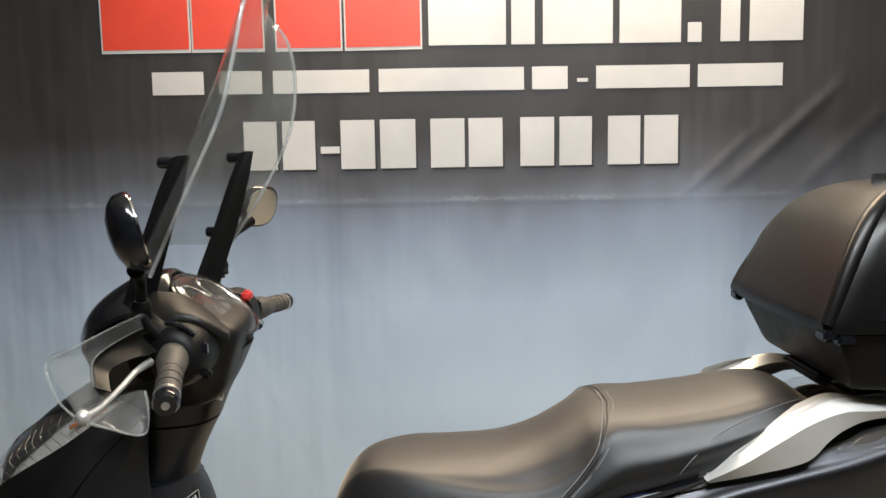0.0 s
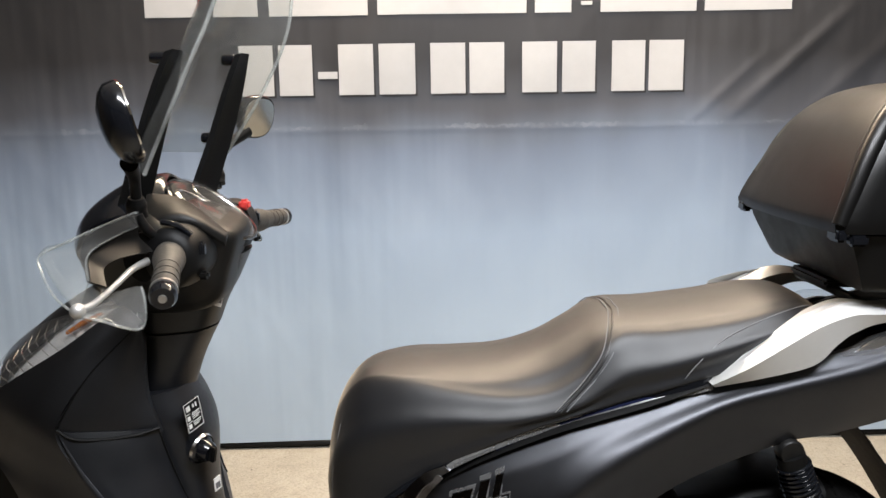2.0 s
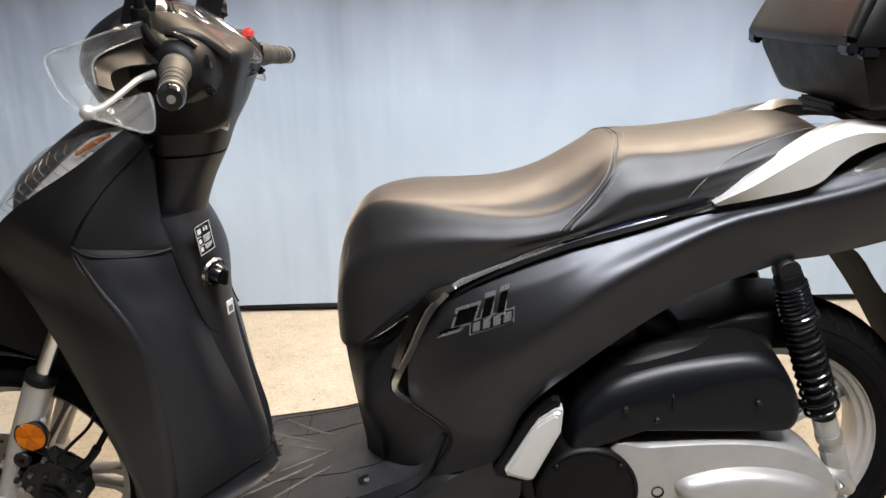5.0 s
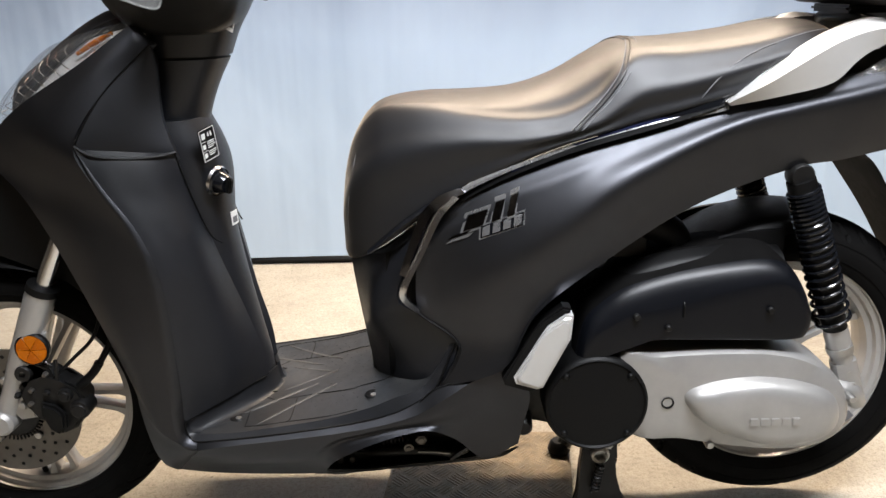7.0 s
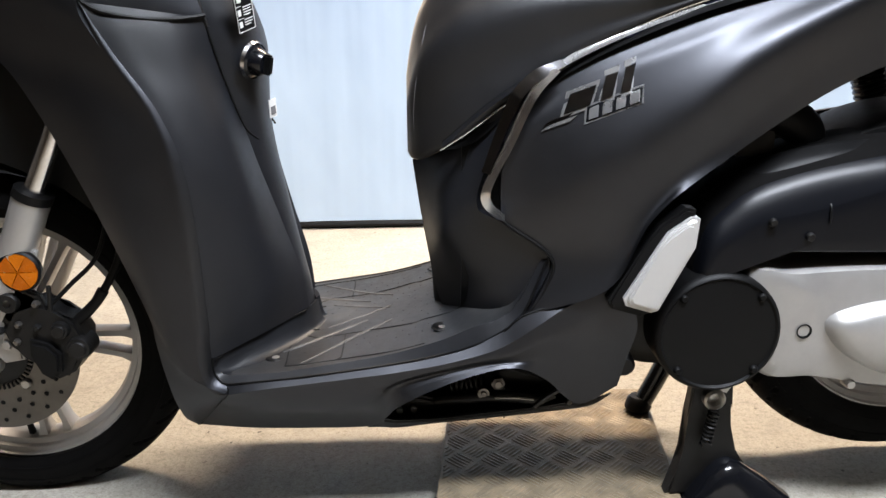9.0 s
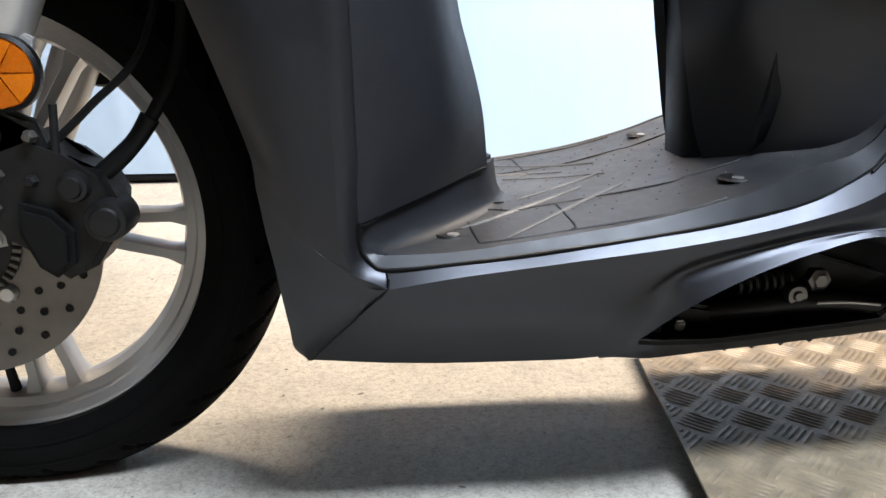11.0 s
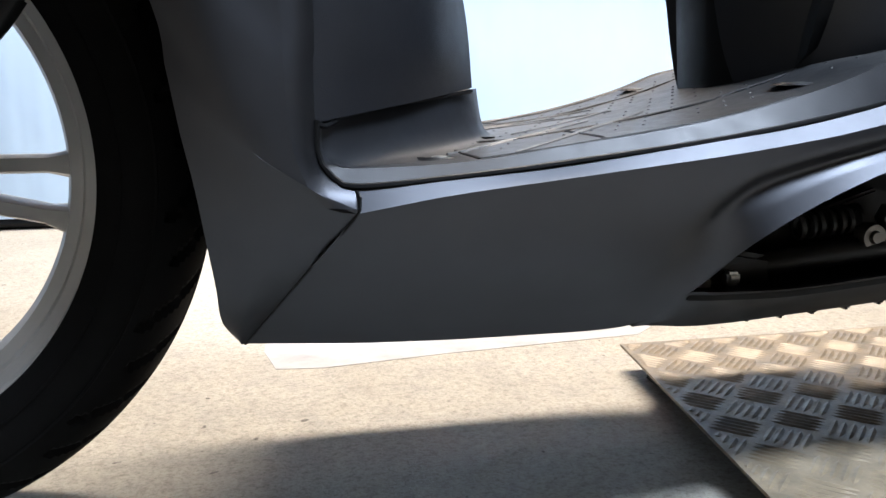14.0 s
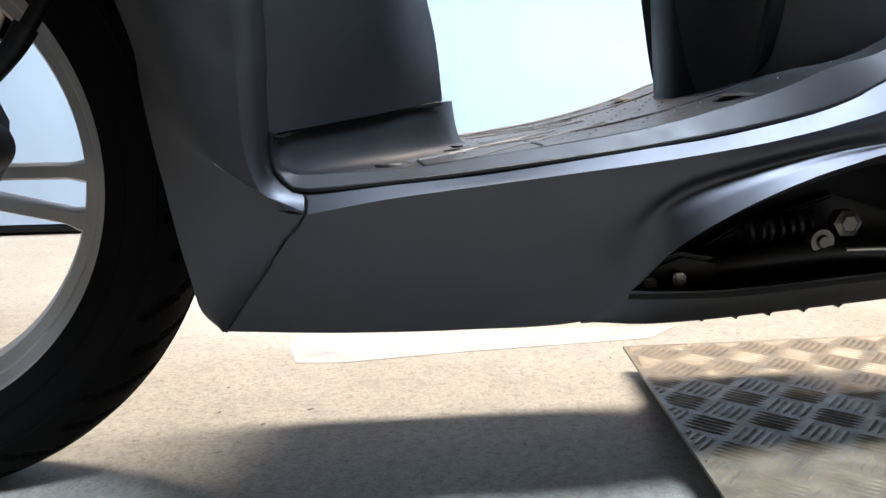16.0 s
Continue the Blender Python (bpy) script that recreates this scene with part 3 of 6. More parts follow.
SHOULDER_B = [(0.352, -0.100, 0.932), (0.354, -0.113, 0.841), (0.370, -0.117, 0.782), (0.374, -0.115, 0.766)]
both("shoulder_panel", lambda: shell([SHOULDER_A, between(SHOULDER_A, SHOULDER_B, 0.5, (0.0, -0.009, 0)), SHOULDER_B], 30, 12, (0, 0.012, 0)), BODY)
both("panel_gap", lambda: tube(nudged([(0.232, -0.183, 0.803), (0.258, -0.184, 0.788), (0.299, -0.165, 0.779), (0.341, -0.145, 0.777), (0.374, -0.125, 0.781)], (0, 0.002, 0)), 0.0028, 6, 30), PLASTIC)
both("panel_seam", lambda: tube([(0.347, -0.115, 0.955), (0.277, -0.150, 0.883), (0.231, -0.182, 0.806)], 0.0016, 6, 30), PLASTIC)
both("column_seam", lambda: tube([(0.371, -0.120, 0.779), (0.387, -0.110, 0.706), (0.408, -0.094, 0.630), (0.424, -0.076, 0.606)], 0.0016, 6, 30), PLASTIC)


def ring(xf, xr, half, z, back=None):
    """A rounded column section at height z."""
    w = half
    return [(xf, 0, z), (xf + 0.03, -w * 0.9, z), ((xf + xr) / 2, -w, z), (xr - 0.02, -w * 0.72, z), (xr, 0, z), (xr - 0.02, w * 0.72, z), ((xf + xr) / 2, w, z), (xf + 0.03, w * 0.9, z)]


part("inner_column", loft([ring(0.34, 0.486, 0.056, 0.29), ring(0.33, 0.478, 0.058, 0.36), ring(0.32, 0.470, 0.060, 0.40), ring(0.30, 0.449, 0.066, 0.508), ring(0.27, 0.431, 0.080, 0.62),
                            ring(0.25, 0.432, 0.092, 0.728), ring(0.25, 0.420, 0.097, 0.78), ring(0.27, 0.400, 0.094, 0.826)], 40, 30), INNER, scooter, "black inner leg shield column")
part("steering_column_cover", loft([ring(0.29, 0.400, 0.066, 0.81), ring(0.30, 0.411, 0.070, 0.846), ring(0.31, 0.427, 0.073, 0.885), ring(0.31, 0.449, 0.077, 0.927)], 36, 12), INNER, scooter)
part("steering_neck", loft([ring(0.31, 0.452, 0.078, 0.932), ring(0.31, 0.470, 0.084, 0.976), ring(0.31, 0.492, 0.092, 1.015), ring(0.31, 0.512, 0.10, 1.06)], 36, 12), INNER, scooter)
part("column_gap", loft([ring(0.312, 0.446, 0.074, 0.924), ring(0.312, 0.447, 0.074, 0.935)], 36, 3), PLASTIC, scooter)
# closed front between the two fairings
COWL = [(0.301, 0.000, 1.024), (0.238, 0.000, 1.004), (0.179, 0.000, 0.969), (0.123, 0.000, 0.926), (0.075, 0.000, 0.882)] + [(0.07, 0, 0.80), (0.10, 0, 0.70)]
part("front_cowl", shell([[(x + 3.2 * y * y, y, z - 2.4 * y * y) for x, _, z in COWL] for y in (-0.085, -0.045, 0, 0.045, 0.085)], 30, 20, (0.012, 0, -0.004)), BODY, scooter)
part("front_undercover", block((0.285, -0.10, 0.21), (0.335, 0.10, 0.60), 0.015), PLASTIC, scooter)
part("belly_tray", block((0.31, -0.11, 0.172), (0.90, 0.11, 0.21), 0.012), PLASTIC, scooter)
# ignition knob, labels on the column
ign = part("ignition_knob", turned([(0, -0.020), (0.017, -0.020), (0.021, -0.014), (0.024, 0.0), (0.030, 0.004), (0.030, 0.012)], (0, 0, 0), 28, "x"), GLOSS, scooter)
ign.matrix_local = pose(0.428, -0.068, 0.716, 0, -12, 152) @ Matrix.Scale(0.85, 4)
part("knob_bar", block((-0.032, -0.006, -0.017), (-0.012, 0.006, 0.017), 0.003), PLASTIC, ign)
part("knob_ring", turned([(0.0305, 0.012), (0.033, 0.008), (0.0305, 0.002)], (0, 0, 0), 28, "x"), CHROME, ign)


def sticker(name, w, h, m, bars, ground, ink):
    """A flat label with plain bars for print."""
    s = part(name, block((-w / 2, -0.0006, -h / 2), (w / 2, 0.0006, h / 2)), ground, scooter, smooth=0)
    s.matrix_local = m
    for x0, x1, z0, z1 in bars:
        part("label_bar", block((x0, -0.0014, z0), (x1, -0.0004, z1)), ink, s, smooth=0)


sticker("warning_label", 0.036, 0.060, pose(0.4185, -0.0815, 0.787, 6, -14, 58), [(-0.0172, -0.0164, -0.0285, 0.0285), (0.0164, 0.0172, -0.0285, 0.0285), (-0.0172, 0.0172, 0.0279, 0.0285), (-0.0172, 0.0172, -0.0285, -0.0279), (-0.013, -0.005, 0.012, 0.022), (0.001, 0.004, 0.014, 0.021), (0.007, 0.010, 0.013, 0.021),
        (-0.0165, -0.007, 0.0065, 0.0072), (-0.014, -0.008, -0.006, 0.002), (-0.014, -0.008, -0.022, -0.014), (-0.0165, -0.004, -0.0105, -0.0100), (-0.003, 0.014, 0.0040, 0.0052), (-0.003, 0.012, 0.0005, 0.0017), (-0.003, 0.014, -0.0032, -0.0020),
        (-0.003, 0.010, -0.0068, -0.0056), (-0.003, 0.014, -0.0135, -0.0123), (-0.003, 0.013, -0.0170, -0.0158), (-0.003, 0.009, -0.0205, -0.0193)], PLASTIC, WHITE)
sticker("small_label", 0.016, 0.027, pose(0.4450, -0.058, 0.648, 6, -10, 60), [(-0.005, 0.005, -0.009, 0.003)], WHITE, THREAD)
sticker("neck_label", 0.016, 0.024, pose(0.470, -0.060, 0.985, 0, 24, 58), [(-0.005, 0.005, -0.006, 0.006)], WHITE, THREAD)

# ---- head lamp lens at the front ----
LENS_LOW = [(0.063, -0.100, 0.816), (0.127, -0.125, 0.864), (0.184, -0.132, 0.897), (0.236, -0.132, 0.929), (0.283, -0.122, 0.964), (0.318, -0.112, 0.989)]
LENS_TOP = [(0.034, -0.050, 0.815), (0.067, -0.060, 0.862), (0.119, -0.070, 0.915), (0.171, -0.085, 0.952), (0.239, -0.100, 0.975), (0.314, -0.110, 0.992)]
lens_bm = lambda: shell([LENS_LOW, between(LENS_LOW, LENS_TOP, 0.5, (-0.012, -0.014, 0.0)), LENS_TOP], 30, 12, (0.004, 0.003, 0))
lamp_l, lamp_r = both("turn_signal_lens", lens_bm, LENS, "clear front turn signal lens")
for lamp, s in ((lamp_l, 1), (lamp_r, -1)):
    bm = shell([nudged(LENS_LOW, (0.016, 0.014, 0.006)), between(nudged(LENS_LOW, (0.02, 0.02, 0)), nudged(LENS_TOP, (0.02, 0.02, 0)), 0.5), nudged(LENS_TOP, (0.016, 0.016, -0.006))], 20, 6, (0.004, 0.004, 0))
    part("reflector", bm if s > 0 else flip(bm), LAMP_BOWL, lamp, "chrome reflector bowl")
    for i in range(14):
        u = 0.12 + 0.058 * i
        a, b = np.array(spline(LENS_LOW, 101)[int(u * 100)]), np.array(spline(LENS_TOP, 101)[int(u * 100)])
        bm = tube([a + (0.010, 0.006, 0.004), (a + b) / 2 + (0.0, -0.001, 0.002), b + (0.010, 0.006, -0.004)], 0.0007, 6, 10)
        part("lens_rib", bm if s > 0 else flip(bm), CHROME if i % 3 else ALLOY, lamp)
    bm = tube([(0.226, -0.105, 0.942), (0.257, -0.105, 0.960), (0.288, -0.105, 0.975)], [0.003, 0.005, 0.003], 10, 12)
    part("bulb", bm if s > 0 else flip(bm), AMBER, lamp, "amber bulb cover")

# ---- front mudguard, fork, brake ----
bm = bmesh.new()
rows = []
for a in np.linspace(radians(52), radians(165), 30):
    r = 0.318
    rows.append([(FX + (r - 0.02 * abs(s) ** 3) * math.cos(a), 0.075 * s, FZ + (r - 0.030 * abs(s) ** 3) * math.sin(a)) for s in np.linspace(-1, 1, 13)])
grid(bm, rows)
part("front_mudguard", bm, PLASTIC, scooter, "black front mudguard")
part("inner_fender", slab([(-0.050, 0.600), (-0.020, 0.672), (0.030, 0.735), (0.100, 0.800), (0.250, 0.780), (0.310, 0.640), (0.300, 0.440), (0.235, 0.440), (0.190, 0.500), (0.140, 0.545), (0.080, 0.575), (0.010, 0.592)], -0.078, 0.078, 0.012), PLASTIC, scooter, "black inner fender over the wheel")
for s in (-1, 1):
    y = 0.105 * s
    top, bend, axle = Vector((0.172, y, 0.68)), Vector((0.099, y, 0.530)), Vector((-0.014, y * 0.95, 0.268))
    leg = part("fork_leg", tube([bend, bend.lerp(axle, 0.08), bend.lerp(axle, 0.35), bend.lerp(axle, 0.7), axle], [0.027, 0.0265, 0.0255, 0.0215, 0.020], 24, 14), ALLOY, scooter, "silver fork leg")
    part("fork_tube", rod(bend - (top - bend) * 0.05, top, 0.0155, 20), CHROME, leg, "chrome fork tube")
    part("dust_seal", tube([bend + (top - bend) * 0.06, bend - (top - bend) * 0.02], [0.0285, 0.0285], 24, 4), PLASTIC, leg)
    part("axle_lug", turned([(0, -0.03), (0.018, -0.03), (0.024, -0.024), (0.026, 0.02), (0, 0.02)], axle, 24), ALLOY, leg)
    q = Vector((0.073, s * 0.125, 0.4235))
    refl = part("reflector_rim", turned([(0, 0.010 * -s), (0.0285, 0.010 * -s), (0.0315, 0.006 * -s), (0.0315, 0.002 * s), (0.0283, 0.005 * s), (0.028, 0.001 * s), (0, 0.001 * s)], q, 40), PLASTIC, leg)
    for k in range(6):
        bm = bmesh.new()
        a0, a1 = radians(60 * k + 1), radians(60 * k + 59)
        v = [bm.verts.new(q + Vector((r * math.cos(a), (0.007 - h) * s, r * math.sin(a)))) for r, a, h in ((0.0015, (a0 + a1) / 2, 0.0), (0.0275, a0, 0.003), (0.028, (a0 + a1) / 2, 0.001), (0.0275, a1, 0.003))]
        bm.faces.new(v)
        w = [bm.verts.new(x.co - Vector((0, 0.004 * s, 0))) for x in v]
        for i in range(4):
            bm.faces.new((v[i], v[(i + 1) % 4], w[(i + 1) % 4], w[i]))
        part("amber_segment", bm, AMBER if k % 2 else AMBER_DEEP, refl)
    part("reflector_base", turned([(0, 0.0035 * s), (0.028, 0.0035 * s), (0.028, 0.001 * s), (0, 0.001 * s)], q, 40), AMBER_DEEP, refl, "amber reflector base")
    if s < 0:
        bracket = slab([(0.040, 0.455), (0.072, 0.468), (0.098, 0.450), (0.090, 0.40), (0.06, 0.39), (0.036, 0.41)], -0.118, -0.108, 0.002)
        part("reflector_bracket", bracket, ALLOY, leg)


def brake_disc(at, r):
    """A disc with drillings drawn as dark plugs, slotted carrier and a toothed sensor ring."""
    x, y, z = at
    bm = bmesh.new()
    turned([(0.060, -0.002), (r - 0.001, -0.002), (r, -0.001), (r, 0.001), (r - 0.001, 0.002), (0.060, 0.002), (0.060, -0.002)], at, 96, bm=bm)
    disc = part("brake_disc", bm, DISC, scooter, "drilled steel brake disc")
    turn = turned([(0.052, -0.004), (0.060, -0.004), (0.060, 0.004), (0.052, 0.004), (0.052, -0.004)], at, 60)
    part("sensor_ring", turn, DISC, disc)
    # dark proud plugs stand in for the shade inside the drillings
    plugs = bmesh.new()
    for ring, count, lag in ((0.084, 20, 0.0), (0.099, 20, 0.5), (0.115, 20, 0.0)):
        for k in range(count):
            a = 2 * math.pi * (k + lag) / count
            turned([(0.0038, -0.0030), (0.0034, -0.0026), (0.0, -0.0025)], (x + ring * math.cos(a), y, z + ring * math.sin(a)), 10, bm=plugs)
    tagged(part("disc_dark_plug", plugs, PLASTIC, disc, "small dark plugs on the brake disc"), kind="stuff")
    teeth = bmesh.new()
    for k in range(48):
        a = 2 * math.pi * k / 48
        block((-0.0012, -0.0065, -0.004), (0.0012, -0.0040, 0.004), bm=teeth, m=pose(x + 0.056 * math.cos(a), y, z + 0.056 * math.sin(a), 0, -math.degrees(a) + 90, 0))
    tagged(part("ring_slots", teeth, PLASTIC, disc), kind="stuff")
    part("carrier", turned([(0.0, -0.012), (0.020, -0.012), (0.026, -0.008), (0.052, -0.003), (0.052, 0.003), (0.0, 0.003)], at, 40), IRON, disc)
    for k in range(5):
        a = 2 * math.pi * (k + 0.3) / 5
        c = (x + 0.066 * math.cos(a), y - 0.002, z + 0.066 * math.sin(a))
        part("disc_bolt", turned([(0, -0.007), (0.006, -0.007), (0.0085, -0.004), (0.0085, 0), (0, 0)], c, 12), STEEL, disc)


brake_disc((FX - 0.004, -0.084, 0.275), 0.130)
cal = part("brake_caliper", slab([(0.030, 0.330), (0.050, 0.362), (0.085, 0.374), (0.110, 0.350), (0.140, 0.342), (0.150, 0.318), (0.146, 0.285), (0.128, 0.258), (0.102, 0.246), (0.082, 0.262), (0.062, 0.290), (0.040, 0.300)], -0.124, -0.070, 0.006), IRON, scooter, "black brake caliper")
part("caliper_cap", slab([(0.074, 0.318), (0.100, 0.310), (0.116, 0.292), (0.114, 0.264), (0.098, 0.252), (0.084, 0.262), (0.072, 0.292)], -0.138, -0.122, 0.005), PLASTIC, cal)
for x, z, r in ((0.142, 0.300, 0.019), (0.118, 0.330, 0.014)):
    part("caliper_piston", turned([(0, -0.020), (r * 0.6, -0.020), (r * 0.68, -0.017), (r * 0.9, -0.016), (r, -0.010), (r, 0.02), (0, 0.02)], (x, -0.116, z), 24), IRON, cal)
part("caliper_bracket", slab([(0.020, 0.345), (0.032, 0.385), (0.060, 0.398), (0.092, 0.384), (0.100, 0.360), (0.070, 0.345), (0.045, 0.330)], -0.120, -0.108, 0.003), IRON, cal)
part("bracket_lug", turned([(0.006, -0.012), (0.014, -0.012), (0.016, -0.009), (0.016, 0.0), (0.006, 0.0)], (0.048, -0.118, 0.374), 20), IRON, cal)
for i, (x, z) in enumerate(((0.088, 0.372), (0.030, 0.330), (0.058, 0.340), (0.085, 0.335), (0.052, 0.312))):
    part("caliper_bolt", turned([(0, -0.008), (0.0035, -0.008), (0.0055, -0.005), (0.006, 0.002), (0, 0.002)], (x, -0.124, z), 6), DISC if i % 2 == 0 else IRON, cal)
part("bleed_screw", rod((0.105, -0.12, 0.355), (0.108, -0.12, 0.398), 0.0035, 10), IRON, cal)
part("caliper_bracket", slab([(0.030, 0.40), (0.062, 0.395), (0.092, 0.378), (0.082, 0.345), (0.04, 0.34), (0.02, 0.37)], -0.120, -0.105, 0.003), IRON, cal)
part("sensor_bracket", slab([(0.012, 0.315), (0.028, 0.335), (0.044, 0.318), (0.050, 0.275), (0.020, 0.270), (0.008, 0.285)], -0.112, -0.100, 0.003), ALLOY, cal, "grey sensor bracket")
part("sensor_bolt", turned([(0, -0.008), (0.006, -0.008), (0.008, -0.005), (0.008, 0.0), (0, 0)], (0.031, -0.112, 0.303), 6), STEEL, cal)
part("brake_hose", tube([(0.135, -0.110, 0.335), (0.165, -0.106, 0.362), (0.192, -0.10, 0.402), (0.208, -0.092, 0.44), (0.212, -0.085, 0.50), (0.195, -0.07, 0.60)], 0.0062, 12, 30), PLASTIC, scooter, "black brake hose")
part("hose_sleeve", tube([(0.130, -0.112, 0.332), (0.150, -0.108, 0.348), (0.168, -0.105, 0.366), (0.180, -0.103, 0.384)], [0.008, 0.0088, 0.008, 0.009], 12, 12), PLASTIC, scooter)
part("sensor_cable", tube([(0.098, -0.118, 0.36), (0.135, -0.112, 0.395), (0.178, -0.10, 0.440), (0.20, -0.085, 0.52)], 0.0035, 8, 24), PLASTIC, scooter)

def facets(curves, n, thick):
    """A panel of flat facets with crisp edges between its curves."""
    return shell([knots(c, n) for c in curves], n, 0, thick, plain=True)


# ---- floor, mat and lower fairing ----
RIM_OUT = nudged(BAND_IN[2:6], (0.001, 0.002, 0.001)) + [(0.434, -0.198, 0.275), (0.494, -0.198, 0.281), (0.601, -0.197, 0.294), (0.683, -0.195, 0.308), (0.735, -0.191, 0.321), (0.778, -0.185, 0.341), (0.807, -0.178, 0.365), (0.839, -0.170, 0.443)]
RIM_IN = [(0.360, -0.180, 0.306), (0.360, -0.181, 0.292), (0.366, -0.185, 0.283), (0.381, -0.189, 0.281)] + [(0.437, -0.190, 0.283), (0.494, -0.190, 0.290), (0.602, -0.188, 0.306), (0.684, -0.186, 0.327), (0.732, -0.182, 0.345), (0.772, -0.176, 0.356), (0.800, -0.172, 0.381), (0.833, -0.165, 0.445)]
# facets of the lower fairing from the mat's gap down to its foot; the flare stands out over the stand recess
TOP_LINE = [(0.378, -0.199, 0.270), (0.431, -0.200, 0.275), (0.494, -0.200, 0.280), (0.556, -0.200, 0.288), (0.601, -0.200, 0.294), (0.639, -0.199, 0.299), (0.683, -0.198, 0.307), (0.734, -0.194, 0.321), (0.778, -0.190, 0.342), (0.808, -0.187, 0.366), (0.878, -0.185, 0.387), (0.958, -0.186, 0.417)]
SHOULDER = [(0.378, -0.207, 0.260), (0.431, -0.208, 0.266), (0.493, -0.208, 0.273), (0.556, -0.208, 0.280), (0.600, -0.208, 0.285), (0.638, -0.207, 0.290), (0.682, -0.206, 0.297), (0.732, -0.204, 0.308), (0.776, -0.201, 0.322), (0.825, -0.197, 0.351), (0.876, -0.193, 0.383), (0.955, -0.192, 0.414)]
WAIST_LOW = [(0.340, -0.165, 0.211), (0.420, -0.180, 0.216), (0.492, -0.185, 0.218), (0.551, -0.189, 0.223), (0.584, -0.194, 0.234), (0.621, -0.197, 0.261), (0.674, -0.199, 0.278), (0.735, -0.199, 0.291), (0.792, -0.198, 0.297), (0.838, -0.196, 0.304), (0.897, -0.192, 0.310), (0.972, -0.190, 0.342)]
FOOT = [(0.306, -0.110, 0.157), (0.392, -0.125, 0.157), (0.483, -0.130, 0.157), (0.572, -0.138, 0.162), (0.600, -0.168, 0.191), (0.622, -0.203, 0.229), (0.671, -0.209, 0.258), (0.732, -0.208, 0.280), (0.790, -0.205, 0.290), (0.839, -0.194, 0.266), (0.894, -0.178, 0.215), (0.955, -0.165, 0.237)]
SHOULDER[0], WAIST_LOW[0], FOOT[0], TOP_LINE[0] = CHIN_A[5], CHIN_A[6], CHIN_A[7], BAND_IN[5]
both("fairing_shoulder", lambda: facets([nudged(TOP_LINE, (0, 0.004, -0.0005)), TOP_LINE, SHOULDER], 90, (0, 0.010, -0.002)), BODY, "matt dark grey fairing shoulder")
both("lower_side_fairing", lambda: shell([SHOULDER, [tuple(0.5 * (np.array(p) + np.array(q)) + (0, -0.003, 0)) for p, q in zip(SHOULDER, WAIST_LOW)], WAIST_LOW, [tuple(0.5 * (np.array(p) + np.array(q))) for p, q in zip(WAIST_LOW, FOOT)], FOOT], 110, 36, (0, 0.010, 0), even=True), BODY, "matt dark grey lower side fairing")
both("fairing_underside", lambda: shell([FOOT[4:11], nudged(FOOT[4:11], (0.004, 0.035, -0.012))], 40, 5, (0, 0.004, 0.004), even=True), BODY)
both("stand_recess", lambda: slab([(0.55, 0.166), (0.92, 0.178), (0.98, 0.24), (0.98, 0.31), (0.62, 0.285), (0.55, 0.25)], -0.100, -0.090), PLASTIC)
BEND = knots(FOOT, 111)
LIP_A = [tuple(BEND[k]) for k in (30, 33, 37, 40)] + [(0.622, -0.172, 0.191), (0.678, -0.169, 0.190), (0.757, -0.162, 0.194), (0.841, -0.155, 0.199), (0.883, -0.148, 0.201), (0.912, -0.140, 0.198)]
LIP_B = [tuple(BEND[30] + (0.001, 0, -0.0004)), (0.588, -0.138, 0.1605), (0.600, -0.138, 0.1595), (0.612, -0.138, 0.1585), (0.632, -0.134, 0.157), (0.676, -0.122, 0.155), (0.763, -0.118, 0.160), (0.851, -0.114, 0.166), (0.926, -0.110, 0.173), (0.961, -0.112, 0.195)]
both("fairing_lip", lambda: shell([LIP_A, [tuple(0.5 * (np.array(p) + np.array(q)) + (0, -0.001, -0.001)) for p, q in zip(LIP_A, LIP_B)], LIP_B], 73, 10, (0, 0.006, 0), even=True), BODY)
both("recess_floor", lambda: shell([nudged(LIP_A[3:], (0, 0.002, -0.002)), nudged(LIP_A[3:], (0, 0.068, -0.004))], 30, 4, (0, 0.0, -0.004)), PLASTIC)
both("fairing_seam", lambda: tube(nudged([BAND_IN[5]] + CHIN_A[5:], (0, 0.0006, -0.0004)), 0.0010, 6, 24), PLASTIC)
both("fairing_joint", lambda: tube(nudged(TOP_LINE[8:], (0, -0.001, 0)), 0.0015, 6, 30), PLASTIC)
both("mat_gap", lambda: tube(nudged(RIM_OUT, (0, -0.0020, 0.0006)), 0.0017, 6, 70), PLASTIC)
# moulded rubber mat: raised rim, hollow kerb at the front, dusty ribbed tread
both("mat_rim", lambda: facets([nudged(RIM_OUT, (0, 0.002, -0.004)), RIM_OUT, RIM_IN, nudged(RIM_IN, (0.002, 0.005, -0.003))], 90, (0, 0.004, -0.006)), MATRUB, "dark rubber rim of the floor mat")
edge = spline(nudged([(0.335, -0.176, RIM_IN[3][2] - 0.006)] + RIM_IN[3:], (0, 0.004, -0.002)), 44)
bm = bmesh.new()
rows = [[(p[0], s * -p[1], p[2] + 0.003 * (1 - abs(s))) for s in np.linspace(-1, 1, 13)] for p in edge]
grid(bm, rows)
grid(bm, [[(q[0], q[1], q[2] - 0.02) for q in r] for r in rows])
part("floor_mat", bm, DUSTY, scooter, "dusty black rubber floor mat")


def on_mat(x, y, up=0.0):
    i = int(np.argmin(abs(edge[:, 0] - x)))
    return (x, y, float(np.interp(x, edge[:, 0], edge[:, 2])) + up + 0.003 * (1 - min(1, abs(y) / max(0.02, -edge[i][1]))))


KERB = [RIM_IN[0], (0.372, -0.163, 0.311), (0.395, -0.135, 0.316), (0.425, -0.102, 0.320), (0.455, -0.070, 0.324), (0.479, -0.040, 0.327), (0.490, -0.010, 0.328)]


